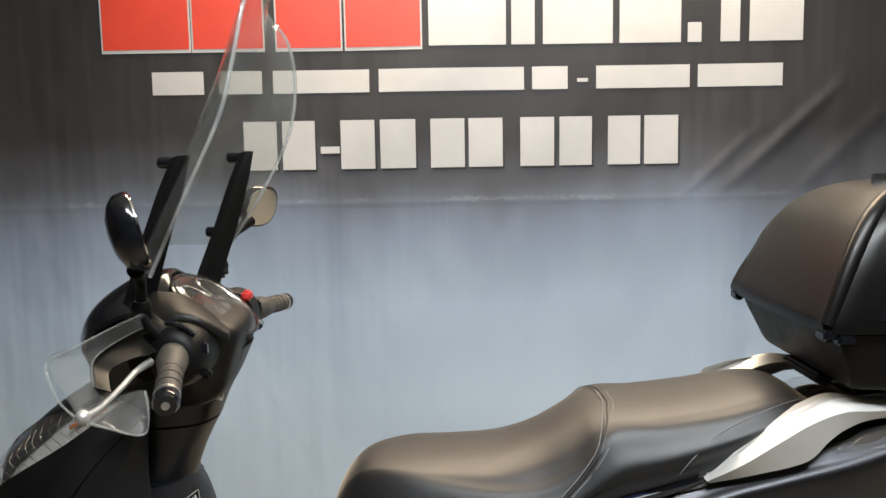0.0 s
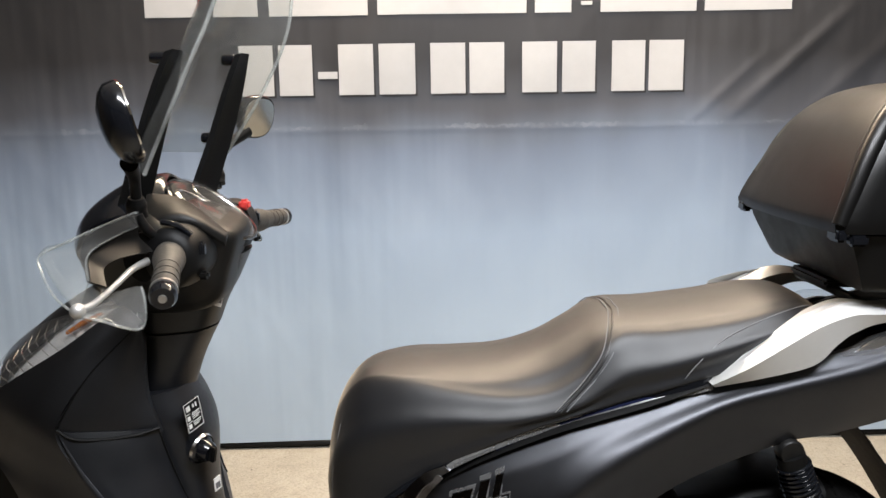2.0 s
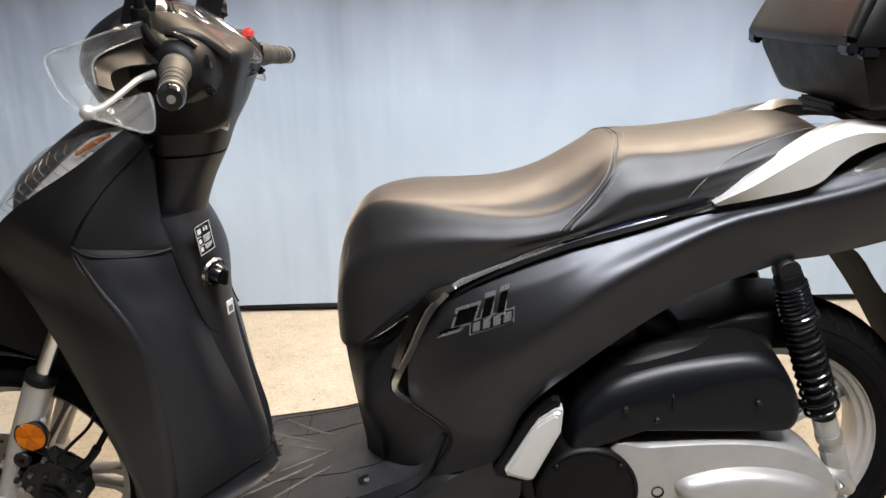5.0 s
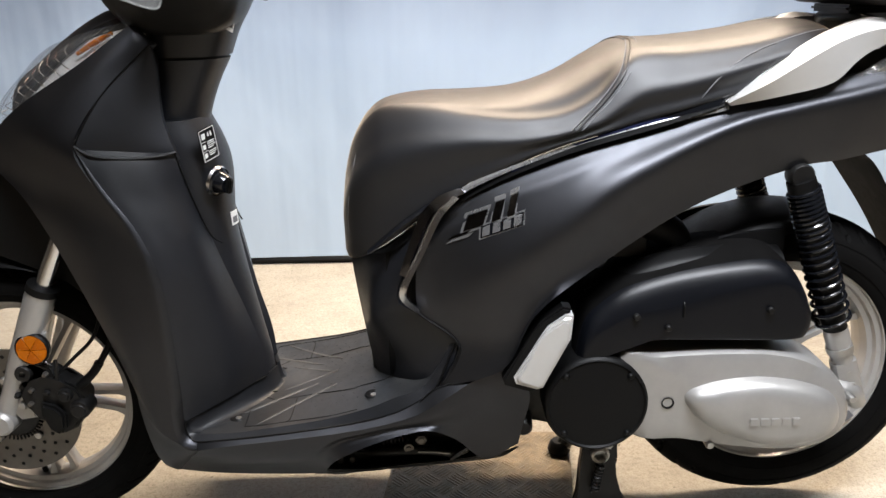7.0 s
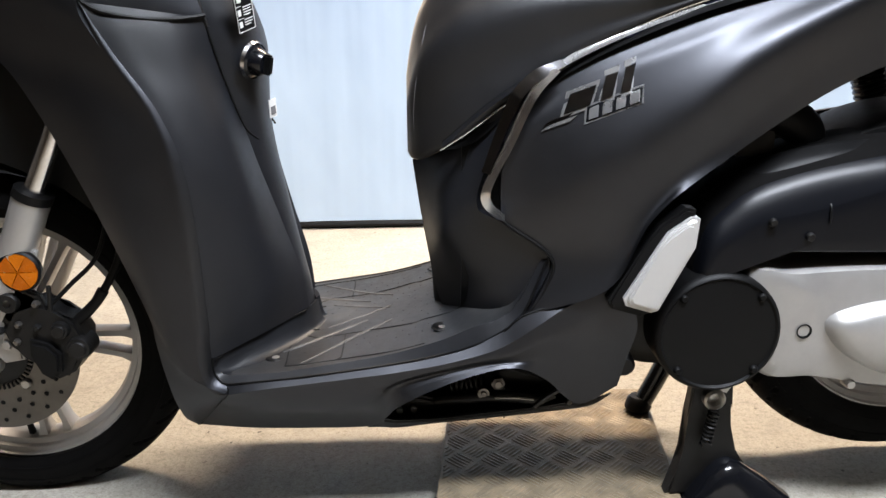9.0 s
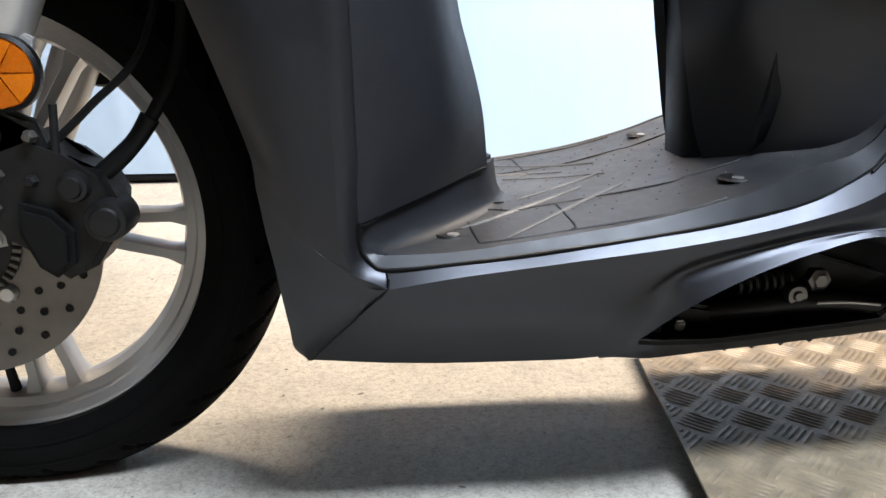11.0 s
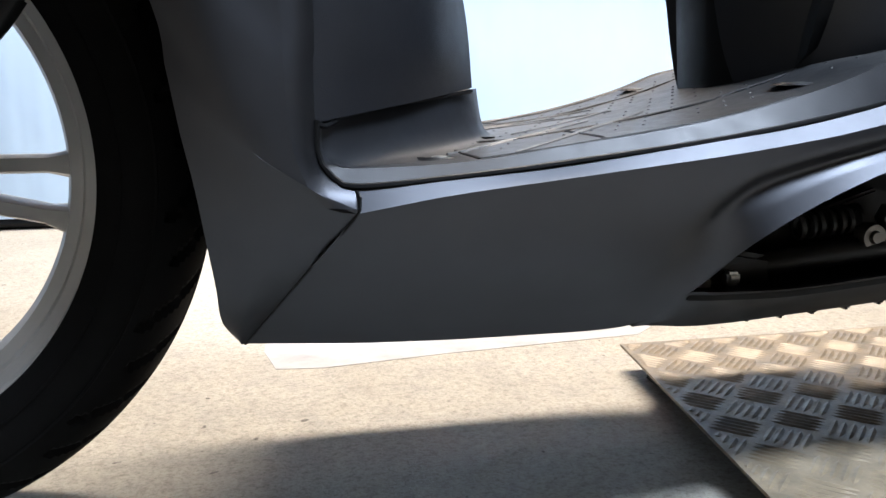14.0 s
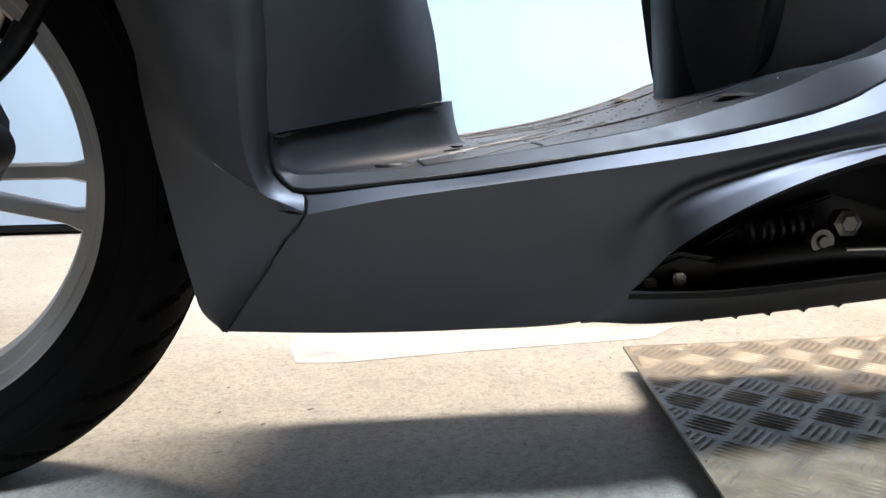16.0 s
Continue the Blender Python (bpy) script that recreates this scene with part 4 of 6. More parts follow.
def kerb():
    """The hollow sweep from the mat up to the leg shield."""
    curves = []
    corner = knots(RIM_IN[:4], 6)
    for j, (out, drop) in enumerate(((0.0, 0.0), (0.003, 0.3), (0.007, 0.62), (0.013, 0.86), (0.020, 0.97), (0.028, 1.03))):
        row = []
        for i, (x, y, z) in enumerate(KERB):
            if i == 0:
                row.append(tuple(corner[j]))
                continue
            dx, dy = ((0, 0), (0.34, 0.50), (0.75, 0.66), (0.75, 0.66), (0.66, 0.48), (0.52, 0.22), (0.50, 0.05))[i]
            xx, yy = x + out * dx, y - out * dy
            low = on_mat(max(xx, edge[0][0]), yy)[2]
            row.append((xx, yy, z + (low - z) * drop))
        curves.append(row)
    return shell(curves, 40, 22, (-0.005, 0.006, -0.003))


both("mat_kerb", kerb, MATRUB, "hollow black rubber kerb of the mat")
both("kerb_gap", lambda: tube([BAND_IN[2]] + nudged(KERB[:5] + [(0.474, -0.050, 0.3265)], (0.002, -0.003, -0.001)), 0.0018, 6, 44), PLASTIC)
# a dark disc laid on the mat paints the shade of each bolt hollow
for x, y in ((0.437, -0.132), (0.690, -0.134), (0.437, 0.132), (0.690, 0.134)):
    b = part("bolt_dark_disc", turned([(0, 0.0004), (0.0125, 0.0005), (0.0135, 0.0010), (0.0150, 0.0011), (0.0175, -0.001)], on_mat(x, y), 28, "z"), PLASTIC, scooter, "dark lipped disc round a mat bolt")
    part("bolt_head", turned([(0, 0.0016), (0.004, 0.0015), (0.0055, 0.0012), (0.0058, 0.0003)], on_mat(x, y - 0.003), 14, "z"), STEEL, b, "steel bolt head")
for s in (1, -1):
    part("mat_slot", block((0.481, s * 0.050 - 0.004, on_mat(0.49, 0.05)[2] - 0.004), (0.497, s * 0.050 + 0.004, on_mat(0.49, 0.05)[2] + 0.0015), 0.002), PLASTIC, scooter)
PANEL_LINES = [[(0.465, -0.056), (0.484, -0.074), (0.501, -0.086), (0.522, -0.084), (0.581, -0.083), (0.648, -0.092), (0.660, -0.088), (0.707, -0.092), (0.720, -0.086)], [(0.539, -0.086), (0.539, -0.158), (0.534, -0.170)], [(0.473, -0.074), (0.455, -0.090), (0.456, -0.168)], [(0.456, -0.169), (0.488, -0.172), (0.535, -0.172), (0.613, -0.175), (0.663, -0.176)]]
for line in PANEL_LINES:
    for s in (1, -1):
        part("mat_groove", tube([on_mat(x, s * y, -0.0002) for x, y in line], 0.0013, 6, 60), PLASTIC, scooter)


def mat_rib(line, width):
    """A low flat rib worn pale on its crown, tapering out at both ends."""
    pts = knots([on_mat(x, y) for x, y in line], 30)
    bm = bmesh.new()
    rows = []
    for i, p in enumerate(pts):
        d = np.array(pts[min(i + 1, 29)]) - np.array(pts[max(i - 1, 0)])
        n = np.array((-d[1], d[0], 0)) / max(1e-6, math.hypot(d[0], d[1]))
        w = width * (0.25 + 0.75 * math.sin(math.pi * i / 29) ** 0.5)
        rows.append([tuple(np.array(p) + n * w * u + (0, 0, h)) for u, h in ((-1, -0.001), (-0.6, 0.0009), (0, 0.0012), (0.6, 0.0009), (1, -0.001))])
    grid(bm, rows)
    return bm


for line, w in (([(0.509, -0.049), (0.556, -0.024), (0.608, 0.004)], 0.0035), ([(0.445, -0.119), (0.508, -0.080), (0.573, -0.041)], 0.0050), ([(0.479, -0.168), (0.561, -0.093), (0.612, -0.056)], 0.0045)):
    for s in (1, -1):
        part("mat_rib", mat_rib([(x, s * y) for x, y in line], w), SCUFFED, scooter, "low mat rib worn pale")
dots = bmesh.new()
for i in range(18):
    for j in range(16):
        x, y = 0.47 + 0.020 * i + (0.010 if j % 2 else 0), -0.15 + 0.020 * j
        if abs(y) < 0.15 and x < 0.80 and (i * 7 + j * 3) % 5:
            turned([(0.0, 0.0008), (0.0010, 0.0006), (0.0017, -0.0005)], on_mat(x, y), 6, "z", dots)
tagged(part("mat_stud", dots, DUSTY, scooter, "small raised rubber studs"), kind="stuff")
# ribs under the belly edge
for x, low in ((0.447, 0.1535), (0.475, 0.1535), (0.503, 0.1535), (0.532, 0.154), (0.676, 0.152), (0.704, 0.153), (0.731, 0.1545), (0.760, 0.1565), (0.789, 0.159)):
    part("belly_rib", block((x - 0.003, -0.118, low), (x + 0.003, 0.118, low + 0.024), 0.002), PLASTIC, scooter)

# ---- side stand folded into its recess ----
stand = part("side_stand", tube([(0.66, -0.125, 0.196), (0.753, -0.140, 0.210), (0.80, -0.142, 0.210), (0.836, -0.145, 0.206), (0.862, -0.150, 0.218)], [0.009, 0.010, 0.009, 0.009, 0.007], 14, 24), IRON, scooter, "folded black side stand")
part("stand_hook", tube([(0.832, -0.150, 0.198), (0.852, -0.152, 0.216), (0.872, -0.152, 0.228), (0.886, -0.150, 0.228), (0.891, -0.150, 0.214), (0.884, -0.148, 0.200)], 0.0055, 10, 30), GLOSS, stand)
part("stand_pivot", turned([(0, -0.013), (0.004, -0.013), (0.005, -0.010), (0.009, -0.010), (0.010, -0.006), (0.010, 0.0), (0, 0)], (0.753, -0.138, 0.219), 20), DISC, stand, "bright steel pivot")
part("stand_bolt", turned([(0, -0.014), (0.006, -0.014), (0.0075, -0.012), (0.011, -0.011), (0.011, 0.0), (0, 0)], (0.776, -0.130, 0.231), 6), DISC, stand, "bright steel pivot bolt")
part("stand_plate", slab([(0.64, 0.190), (0.70, 0.225), (0.78, 0.250), (0.86, 0.225), (0.80, 0.195)], -0.112, -0.104, 0.002), IRON, stand)
for x, z in ((0.623, 0.190), (0.645, 0.193)):
    part("stand_tip", block((x - 0.005, -0.147, z - 0.005), (x + 0.005, -0.136, z + 0.005), 0.002), STEEL, stand, "bright worn end of the stand")
part("stand_shoe", slab([(0.612, 0.180), (0.618, 0.202), (0.650, 0.212), (0.680, 0.206), (0.680, 0.186)], -0.137, -0.112, 0.004), IRON, stand, "dark foot of the stand")
part("bar_edge", tube([(0.77, -0.151, 0.213), (0.80, -0.152, 0.213), (0.83, -0.153, 0.210)], 0.0016, 6, 12), STEEL, stand)
coil = bmesh.new()
tube([(0.70 + 0.0013 * i, -0.128 + 0.009 * math.cos(i * 1.05), 0.226 + 0.00012 * i + 0.009 * math.sin(i * 1.05)) for i in range(44)], 0.0022, 5, 150, True, coil)
part("stand_spring", coil, IRON, stand)

# ---- seat ----
# x, then height and half width of the dished top, the flank's widest line and the lower edge, and the height of the top's crest
SEAT_ROWS = ((0.642, 0.690, 0.030, 0.650, 0.055, 0.580, 0.045, 0.684), (0.649, 0.735, 0.040, 0.680, 0.072, 0.574, 0.062, 0.728), (0.663, 0.785, 0.048, 0.710, 0.092, 0.576, 0.080, 0.776),
             (0.690, 0.829, 0.058, 0.735, 0.112, 0.592, 0.102, 0.818), (0.725, 0.851, 0.072, 0.760, 0.128, 0.618, 0.120, 0.842), (0.790, 0.860, 0.098, 0.783, 0.147, 0.668, 0.137, 0.850),
             (0.870, 0.863, 0.122, 0.795, 0.162, 0.722, 0.150, 0.842), (0.950, 0.870, 0.137, 0.800, 0.171, 0.764, 0.158, 0.837), (1.020, 0.893, 0.141, 0.812, 0.173, 0.792, 0.160, 0.845),
             (1.075, 0.923, 0.139, 0.830, 0.171, 0.808, 0.160, 0.874), (1.115, 0.943, 0.130, 0.856, 0.169, 0.818, 0.158, 0.916), (1.150, 0.951, 0.122, 0.876, 0.167, 0.828, 0.157, 0.936),
             (1.220, 0.954, 0.120, 0.889, 0.163, 0.846, 0.155, 0.938), (1.320, 0.965, 0.116, 0.914, 0.155, 0.874, 0.147, 0.950), (1.400, 0.979, 0.106, 0.936, 0.142, 0.905, 0.136, 0.965),
             (1.455, 0.979, 0.088, 0.948, 0.122, 0.925, 0.116, 0.968), (1.495, 0.956, 0.060, 0.943, 0.090, 0.930, 0.085, 0.952), (1.508, 0.936, 0.035, 0.934, 0.055, 0.932, 0.050, 0.935))


def seat_half(zt, wt, zm, wm, zb, wb, zc):
    """The right half of the seat's section, from the middle of its top round to the lower edge."""
    d = zt - zc
    return [(0, zt), (wt * 0.45, zt - d * 0.12), (wt * 0.80, zt - d * 0.50), (wt * 0.96, zt - d * 0.88), (wt * 0.92 + wm * 0.13, zc - (zc - zm) * 0.14), (wt * 0.45 + wm * 0.57, zc - (zc - zm) * 0.52), (wm, zm), ((wm + wb) / 2, (zm + zb) / 2), (wb, zb)]


def seat_ring(x, *row):
    half = seat_half(*row)
    half.append((half[-1][0] * 0.5, half[-1][1] + 0.002))
    return [(x, -y, z) for y, z in half] + [(x, 0, half[-1][1])] + [(x, y, z) for y, z in half[:0:-1]]


def even_ring(points, per):
    """A closed Catmull-Rom ring with the same number of places between each two points."""
    p = np.array(points, float)
    k = len(p)
    u = np.linspace(0, k, k * per, endpoint=False)
    i = u.astype(int)
    f = (u - i)[:, None]
    a, b, c, d = p[i - 1], p[i % k], p[(i + 1) % k], p[(i + 2) % k]
    return 0.5 * (2 * b + (c - a) * f + (2 * a - 5 * b + 4 * c - d) * f ** 2 + (3 * b - a - 3 * c + d) * f ** 3)


def seat_body():
    rings = np.array([even_ring(seat_ring(*r), 5) for r in SEAT_ROWS])
    bm = bmesh.new()
    grid(bm, np.stack([knots(rings[:, i], 120) for i in range(rings.shape[1])], 1), True, True)
    return bm


seat = part("seat", seat_body(), SEAT, scooter, "stitched black vinyl seat", 60)


def seat_point(x, y, lift=0.0008):
    """The top or side of the seat at x, for a sideways share y of its outline from -1 (low edge) to 0 (middle)."""
    r = [np.interp(x, [q[0] for q in SEAT_ROWS], [q[k] for q in SEAT_ROWS]) for k in range(1, 8)]
    half = seat_half(*r)
    pts = spline([(0, -w - lift * min(1, i / 4), h + lift * max(0, 1 - i / 6)) for i, (w, h) in enumerate(half)], 60)
    q = pts[min(59, int(round(-y * 59)))]
    return (x, q[1], q[2])


def seat_line(points):
    """Points (x, z) laid on the seat's left flank."""
    return [min((seat_point(x, -k / 59, 0.0016) for k in range(60)), key=lambda q: abs(q[2] - z)) for x, z in points]


SEAM = [seat_point(1.146, 0.0, 0.0016), seat_point(1.147, -0.12, 0.0016), seat_point(1.142, -0.25, 0.0016)] + seat_line(((1.132, 0.935), (1.116, 0.905), (1.088, 0.866), (1.060, 0.838), (1.038, 0.818)))
for dx, r in ((0.0, 0.0022), (0.010, 0.0010), (-0.008, 0.0010)):
    line = [(x + dx, y, z + (0.0006 if dx > 0 else 0)) for x, y, z in SEAM]
    part("seat_piping", tube(line, r, 6, 70), SEAT if dx == 0 else THREAD, seat)
    part("seat_piping", flip(tube(line, r, 6, 70)), SEAT if dx == 0 else THREAD, seat)
SEAM2 = ((1.500, -0.25), (1.490, -0.55), (1.450, -0.62), (1.380, -0.66), (1.310, -0.72), (1.26, -0.84), (1.235, -0.99))
for f in (lambda b: b, flip):
    part("seat_stitching", f(tube([seat_point(x, y, 0.0016) for x, y in SEAM2], 0.0009, 5, 60)), THREAD, seat, "pale stitched seam")
    part("seat_stitching", f(tube([seat_point(x, y, 0.001) for x, y in ((0.694, -0.05), (0.672, -0.3), (0.657, -0.5), (0.652, -0.7), (0.654, -0.95))], 0.0006, 5, 50)), THREAD, seat)
part("seat_base", loft([[(x, -w, z), (x, -w * 1.02, z - 0.012), (x, 0, z - 0.02), (x, w * 1.02, z - 0.012), (x, w, z), (x, 0, z + 0.004)] for x, w, z in ((0.675, 0.08, 0.600), (0.73, 0.118, 0.612), (0.80, 0.136, 0.672), (0.90, 0.15, 0.735), (1.03, 0.158, 0.79), (1.2, 0.154, 0.838), (1.4, 0.134, 0.90))], 24, 40), PLASTIC, scooter)

# ---- rear body ----
BODY_TOP = [(0.807, -0.142, 0.689), (0.890, -0.146, 0.738), (1.025, -0.150, 0.790), (1.118, -0.150, 0.815), (1.292, -0.147, 0.852), (1.411, -0.142, 0.877), (1.546, -0.132, 0.910), (1.66, -0.115, 0.945), (1.80, -0.08, 0.975)]
BODY_RIDGE = [(0.777, -0.157, 0.606), (0.913, -0.180, 0.690), (1.023, -0.189, 0.737), (1.114, -0.181, 0.776), (1.286, -0.162, 0.834), (1.405, -0.155, 0.861), (1.541, -0.146, 0.891), (1.66, -0.128, 0.925), (1.80, -0.09, 0.952)]
BODY_MID = [(0.779, -0.158, 0.496), (0.892, -0.199, 0.575), (1.002, -0.214, 0.652), (1.100, -0.214, 0.726), (1.280, -0.182, 0.812), (1.399, -0.171, 0.842), (1.538, -0.160, 0.869), (1.66, -0.138, 0.905), (1.80, -0.092, 0.93)]
BODY_HIP = [(0.846, -0.175, 0.446), (0.927, -0.198, 0.465), (0.994, -0.203, 0.548), (1.060, -0.200, 0.612), (1.251, -0.168, 0.730), (1.404, -0.155, 0.776), (1.518, -0.146, 0.795), (1.66, -0.12, 0.83), (1.80, -0.08, 0.87)]
BODY_LOW = [(0.811, -0.183, 0.363), (0.922, -0.210, 0.412), (0.972, -0.222, 0.513), (1.053, -0.204, 0.577), (1.234, -0.160, 0.681), (1.406, -0.143, 0.743), (1.503, -0.135, 0.758), (1.66, -0.11, 0.79), (1.80, -0.07, 0.84)]
rear_panel, _ = both("rear_side_panel", lambda: shell([BODY_TOP, [tuple(0.4 * np.array(p) + 0.6 * np.array(q)) for p, q in zip(BODY_TOP, BODY_RIDGE)], BODY_RIDGE, BODY_MID, BODY_HIP, BODY_LOW], 100, 40, (0, 0.010, 0), even=True), BODY, "matt dark grey rear side panel")
SKIN = np.array([v.co for v in rear_panel.data.vertices])[:4000]
both("body_gap", lambda: tube([(0.759, -0.150, 0.523), (0.777, -0.160, 0.497), (0.845, -0.176, 0.447), (0.835, -0.180, 0.397), (0.812, -0.182, 0.362)], 0.0026, 6, 36), PLASTIC)
# panel under the seat nose
NOSE_A = [(0.649, -0.030, 0.563), (0.660, -0.035, 0.487), (0.674, -0.040, 0.407), (0.686, -0.045, 0.350), (0.704, -0.055, 0.303)]
NOSE_B = [(0.801, -0.148, 0.681), (0.769, -0.148, 0.614), (0.739, -0.145, 0.521), (0.777, -0.155, 0.494), (0.843, -0.170, 0.444), (0.819, -0.175, 0.381)]
both("under_seat_panel", lambda: shell([NOSE_A, between(NOSE_A, NOSE_B, 0.3, (0, -0.035, 0)), between(NOSE_A, NOSE_B, 0.65, (0, -0.022, 0)), NOSE_B], 30, 18, (0.008, 0.010, 0)), INNER, "grained black panel under the seat")
part("battery_cover", loft([[(0.679 - 0.06 * (z - 0.36), 0, z), (0.690 - 0.06 * (z - 0.36), -0.042, z), (0.77, -0.085, z), (0.9, -0.10, z), (0.9, 0.10, z), (0.77, 0.085, z), (0.690 - 0.06 * (z - 0.36), 0.042, z)] for z in (0.30, 0.36, 0.45, 0.60)], 30, 8), PLASTIC, scooter)
part("frame_body", loft([[(x, -w, z0), (x, -w, z1), (x, w, z1), (x, w, z0)] for x, w, z0, z1 in ((0.72, 0.10, 0.35, 0.66), (0.90, 0.12, 0.46, 0.74), (1.05, 0.13, 0.60, 0.78), (1.25, 0.125, 0.71, 0.85), (1.5, 0.10, 0.78, 0.90), (1.75, 0.06, 0.84, 0.92))], 24, 20), PLASTIC, scooter)
# chrome lines
TRIM = [(0.850, -0.150, 0.714), (0.890, -0.152, 0.735), (0.950, -0.153, 0.761), (1.025, -0.153, 0.787), (1.118, -0.153, 0.812), (1.205, -0.152, 0.832), (1.286, -0.150, 0.850)]
both("chrome_trim", lambda: shell([nudged(TRIM, (0, 0.0, 0.011)), nudged(TRIM, (0, -0.008, 0.004)), nudged(TRIM, (0, -0.011, -0.004))], 60, 6, (0, 0.004, 0)), BADGE_SILVER, "thin chrome trim line")
both("seat_trim", lambda: tube([(r[0], -r[6] - 0.0015, r[5] - 0.001) for r in SEAT_ROWS[3:10]], 0.0020, 8, 50), CHROME)
both("chevron_backing", lambda: shell([[(0.745, -0.158, 0.569), (0.757, -0.160, 0.606), (0.773, -0.161, 0.651), (0.787, -0.162, 0.682), (0.815, -0.162, 0.709), (0.850, -0.160, 0.722)], [(0.757, -0.166, 0.567), (0.769, -0.169, 0.605), (0.785, -0.170, 0.646), (0.799, -0.171, 0.673), (0.824, -0.171, 0.697), (0.858, -0.168, 0.716)]], 40, 6, (0.003, 0.006, 0)), DARK_CHROME, "dark chrome strip beside the chevron")
both("chrome_chevron", lambda: shell([[(0.839, -0.168, 0.711), (0.809, -0.168, 0.681), (0.777, -0.165, 0.611), (0.744, -0.162, 0.533), (0.779, -0.160, 0.494)], [(0.848, -0.176, 0.708), (0.818, -0.178, 0.674), (0.789, -0.176, 0.612), (0.757, -0.172, 0.540), (0.778, -0.172, 0.510)]], 40, 6, (0, 0.006, 0)), CHROME, "bright chrome chevron trim")
both("blue_trim", lambda: shell([[(0.936, -0.158, 0.762), (1.032, -0.158, 0.802), (1.114, -0.158, 0.829), (1.205, -0.156, 0.849)], [(0.936, -0.163, 0.749), (1.032, -0.163, 0.788), (1.113, -0.163, 0.814), (1.204, -0.160, 0.837)]], 30, 4, (0, 0.004, 0)), BLUE, "dark blue strip under the seat")
both("seat_gap", lambda: shell([[(0.691, -0.148, 0.610), (0.804, -0.155, 0.697), (1.023, -0.156, 0.802), (1.249, -0.156, 0.868), (1.286, -0.150, 0.876)], [(0.691, -0.152, 0.604), (0.804, -0.158, 0.690), (1.023, -0.160, 0.791), (1.249, -0.160, 0.846), (1.286, -0.155, 0.858)]], 40, 4, (0, 0.010, 0)), GLOSS)


def skin_depth(x, z):
    """Where the left rear side panel's skin lies at x, z."""
    d = (SKIN[:, 0] - x) ** 2 + (SKIN[:, 2] - z) ** 2
    near = np.argsort(d)[:4]
    w = 1 / (d[near] + 1e-7)
    return float((SKIN[near, 1] * w).sum() / w.sum())


def emblem(polys, name, label, material, proud):
    """Raised plain shapes standing for a badge."""
    for s in (1, -1):
        root = None
        for p in polys:
            bm = slab(p, -proud, 0.003, 0.0006)
            for v in bm.verts:
                v.co.y += skin_depth(v.co.x, v.co.z)
            if s < 0:
                flip(bm)
            if root is None:
                root = part(name, bm, material, scooter, label)
            else:
                part("badge_block", bm, material, root)


def slanted(x0, x1, z0, z1, lean):
    return [(x0, z0), (x1, z0), (x1 + lean, z1), (x0 + lean, z1)]


def tilted(polys, at, deg):
    c, s = math.cos(radians(deg)), math.sin(radians(deg))
    return [[(at[0] + x * c - z * s, at[1] + x * s + z * c) for x, z in p] for p in polys]


BADGE = [slanted(-0.080, -0.040, -0.020, -0.016, 0.012), slanted(-0.052, -0.008, -0.014, 0.013, 0.022), slanted(0.000, 0.020, -0.014, 0.020, 0.024), slanted(0.028, 0.044, -0.014, 0.022, 0.024)]
emblem(tilted([[(x * 1.0 + 0.0015 * (1 if x > 0 else -1), z * 1.12) for x, z in p] for p in BADGE], (0.893, 0.678), 22), "badge_backing", "silver rim of the badge", BADGE_SILVER, 0.0025)
emblem(tilted([[((x - sum(q[0] for q in p) / 4) * 0.82 + sum(q[0] for q in p) / 4, z * 0.80) for x, z in p] for p in BADGE], (0.893, 0.678), 22), "chrome_badge", "dark chrome badge blocks on the side panel", DARK_CHROME, 0.0035)
emblem(tilted([slanted(-0.044, 0.036, -0.010, 0.012, 0.010)], (0.918, 0.664), 22), "badge_frame", "small chrome badge", BADGE_SILVER, 0.002)
emblem(tilted([slanted(-0.041, 0.034, -0.008, 0.010, 0.009)], (0.918, 0.664), 22), "badge_panel", "dark panel of the small badge", GLOSS, 0.003)
emblem(tilted([slanted(-0.037 + 0.0185 * i, -0.024 + 0.0185 * i, -0.006, 0.008, 0.007) for i in range(4)], (0.918, 0.664), 22), "badge_bar", "small chrome badge bars", BADGE_SILVER, 0.004)

# ---- grab rail, tail lamp ----
RAIL_TOP = [(1.281, -0.165, 0.859), (1.333, -0.165, 0.900), (1.394, -0.160, 0.941), (1.447, -0.155, 0.968), (1.501, -0.150, 0.986), (1.563, -0.150, 0.982)] + [(1.70, -0.12, 0.985), (1.80, -0.06, 0.985)]
RAIL_RIDGE = [(1.280, -0.175, 0.859), (1.336, -0.182, 0.889), (1.395, -0.182, 0.925), (1.447, -0.178, 0.953), (1.501, -0.172, 0.969), (1.555, -0.168, 0.969)] + [(1.71, -0.135, 0.965), (1.82, -0.06, 0.965)]
RAIL_LOW = [(1.286, -0.168, 0.853), (1.361, -0.170, 0.867), (1.442, -0.170, 0.887), (1.477, -0.170, 0.920), (1.509, -0.165, 0.940), (1.562, -0.160, 0.954)] + [(1.70, -0.125, 0.945), (1.80, -0.06, 0.945)]
both("grab_rail", lambda: facets([nudged(RAIL_TOP, (0, 0.03, -0.006)), RAIL_TOP, RAIL_RIDGE, RAIL_LOW], 60, (0, 0.018, 0)), SILVER, "silver grab rail")
both("tail_lamp", lambda: shell([[(1.499, -0.155, 0.900), (1.569, -0.150, 0.937)] + [(1.68, -0.12, 0.925)], [(1.500, -0.160, 0.899), (1.570, -0.155, 0.915)] + [(1.70, -0.13, 0.905)], [(1.495, -0.158, 0.897), (1.575, -0.150, 0.898)] + [(1.68, -0.13, 0.885)]], 24, 10, (0, 0.01, 0)), LENS, "clear tail turn lamp")
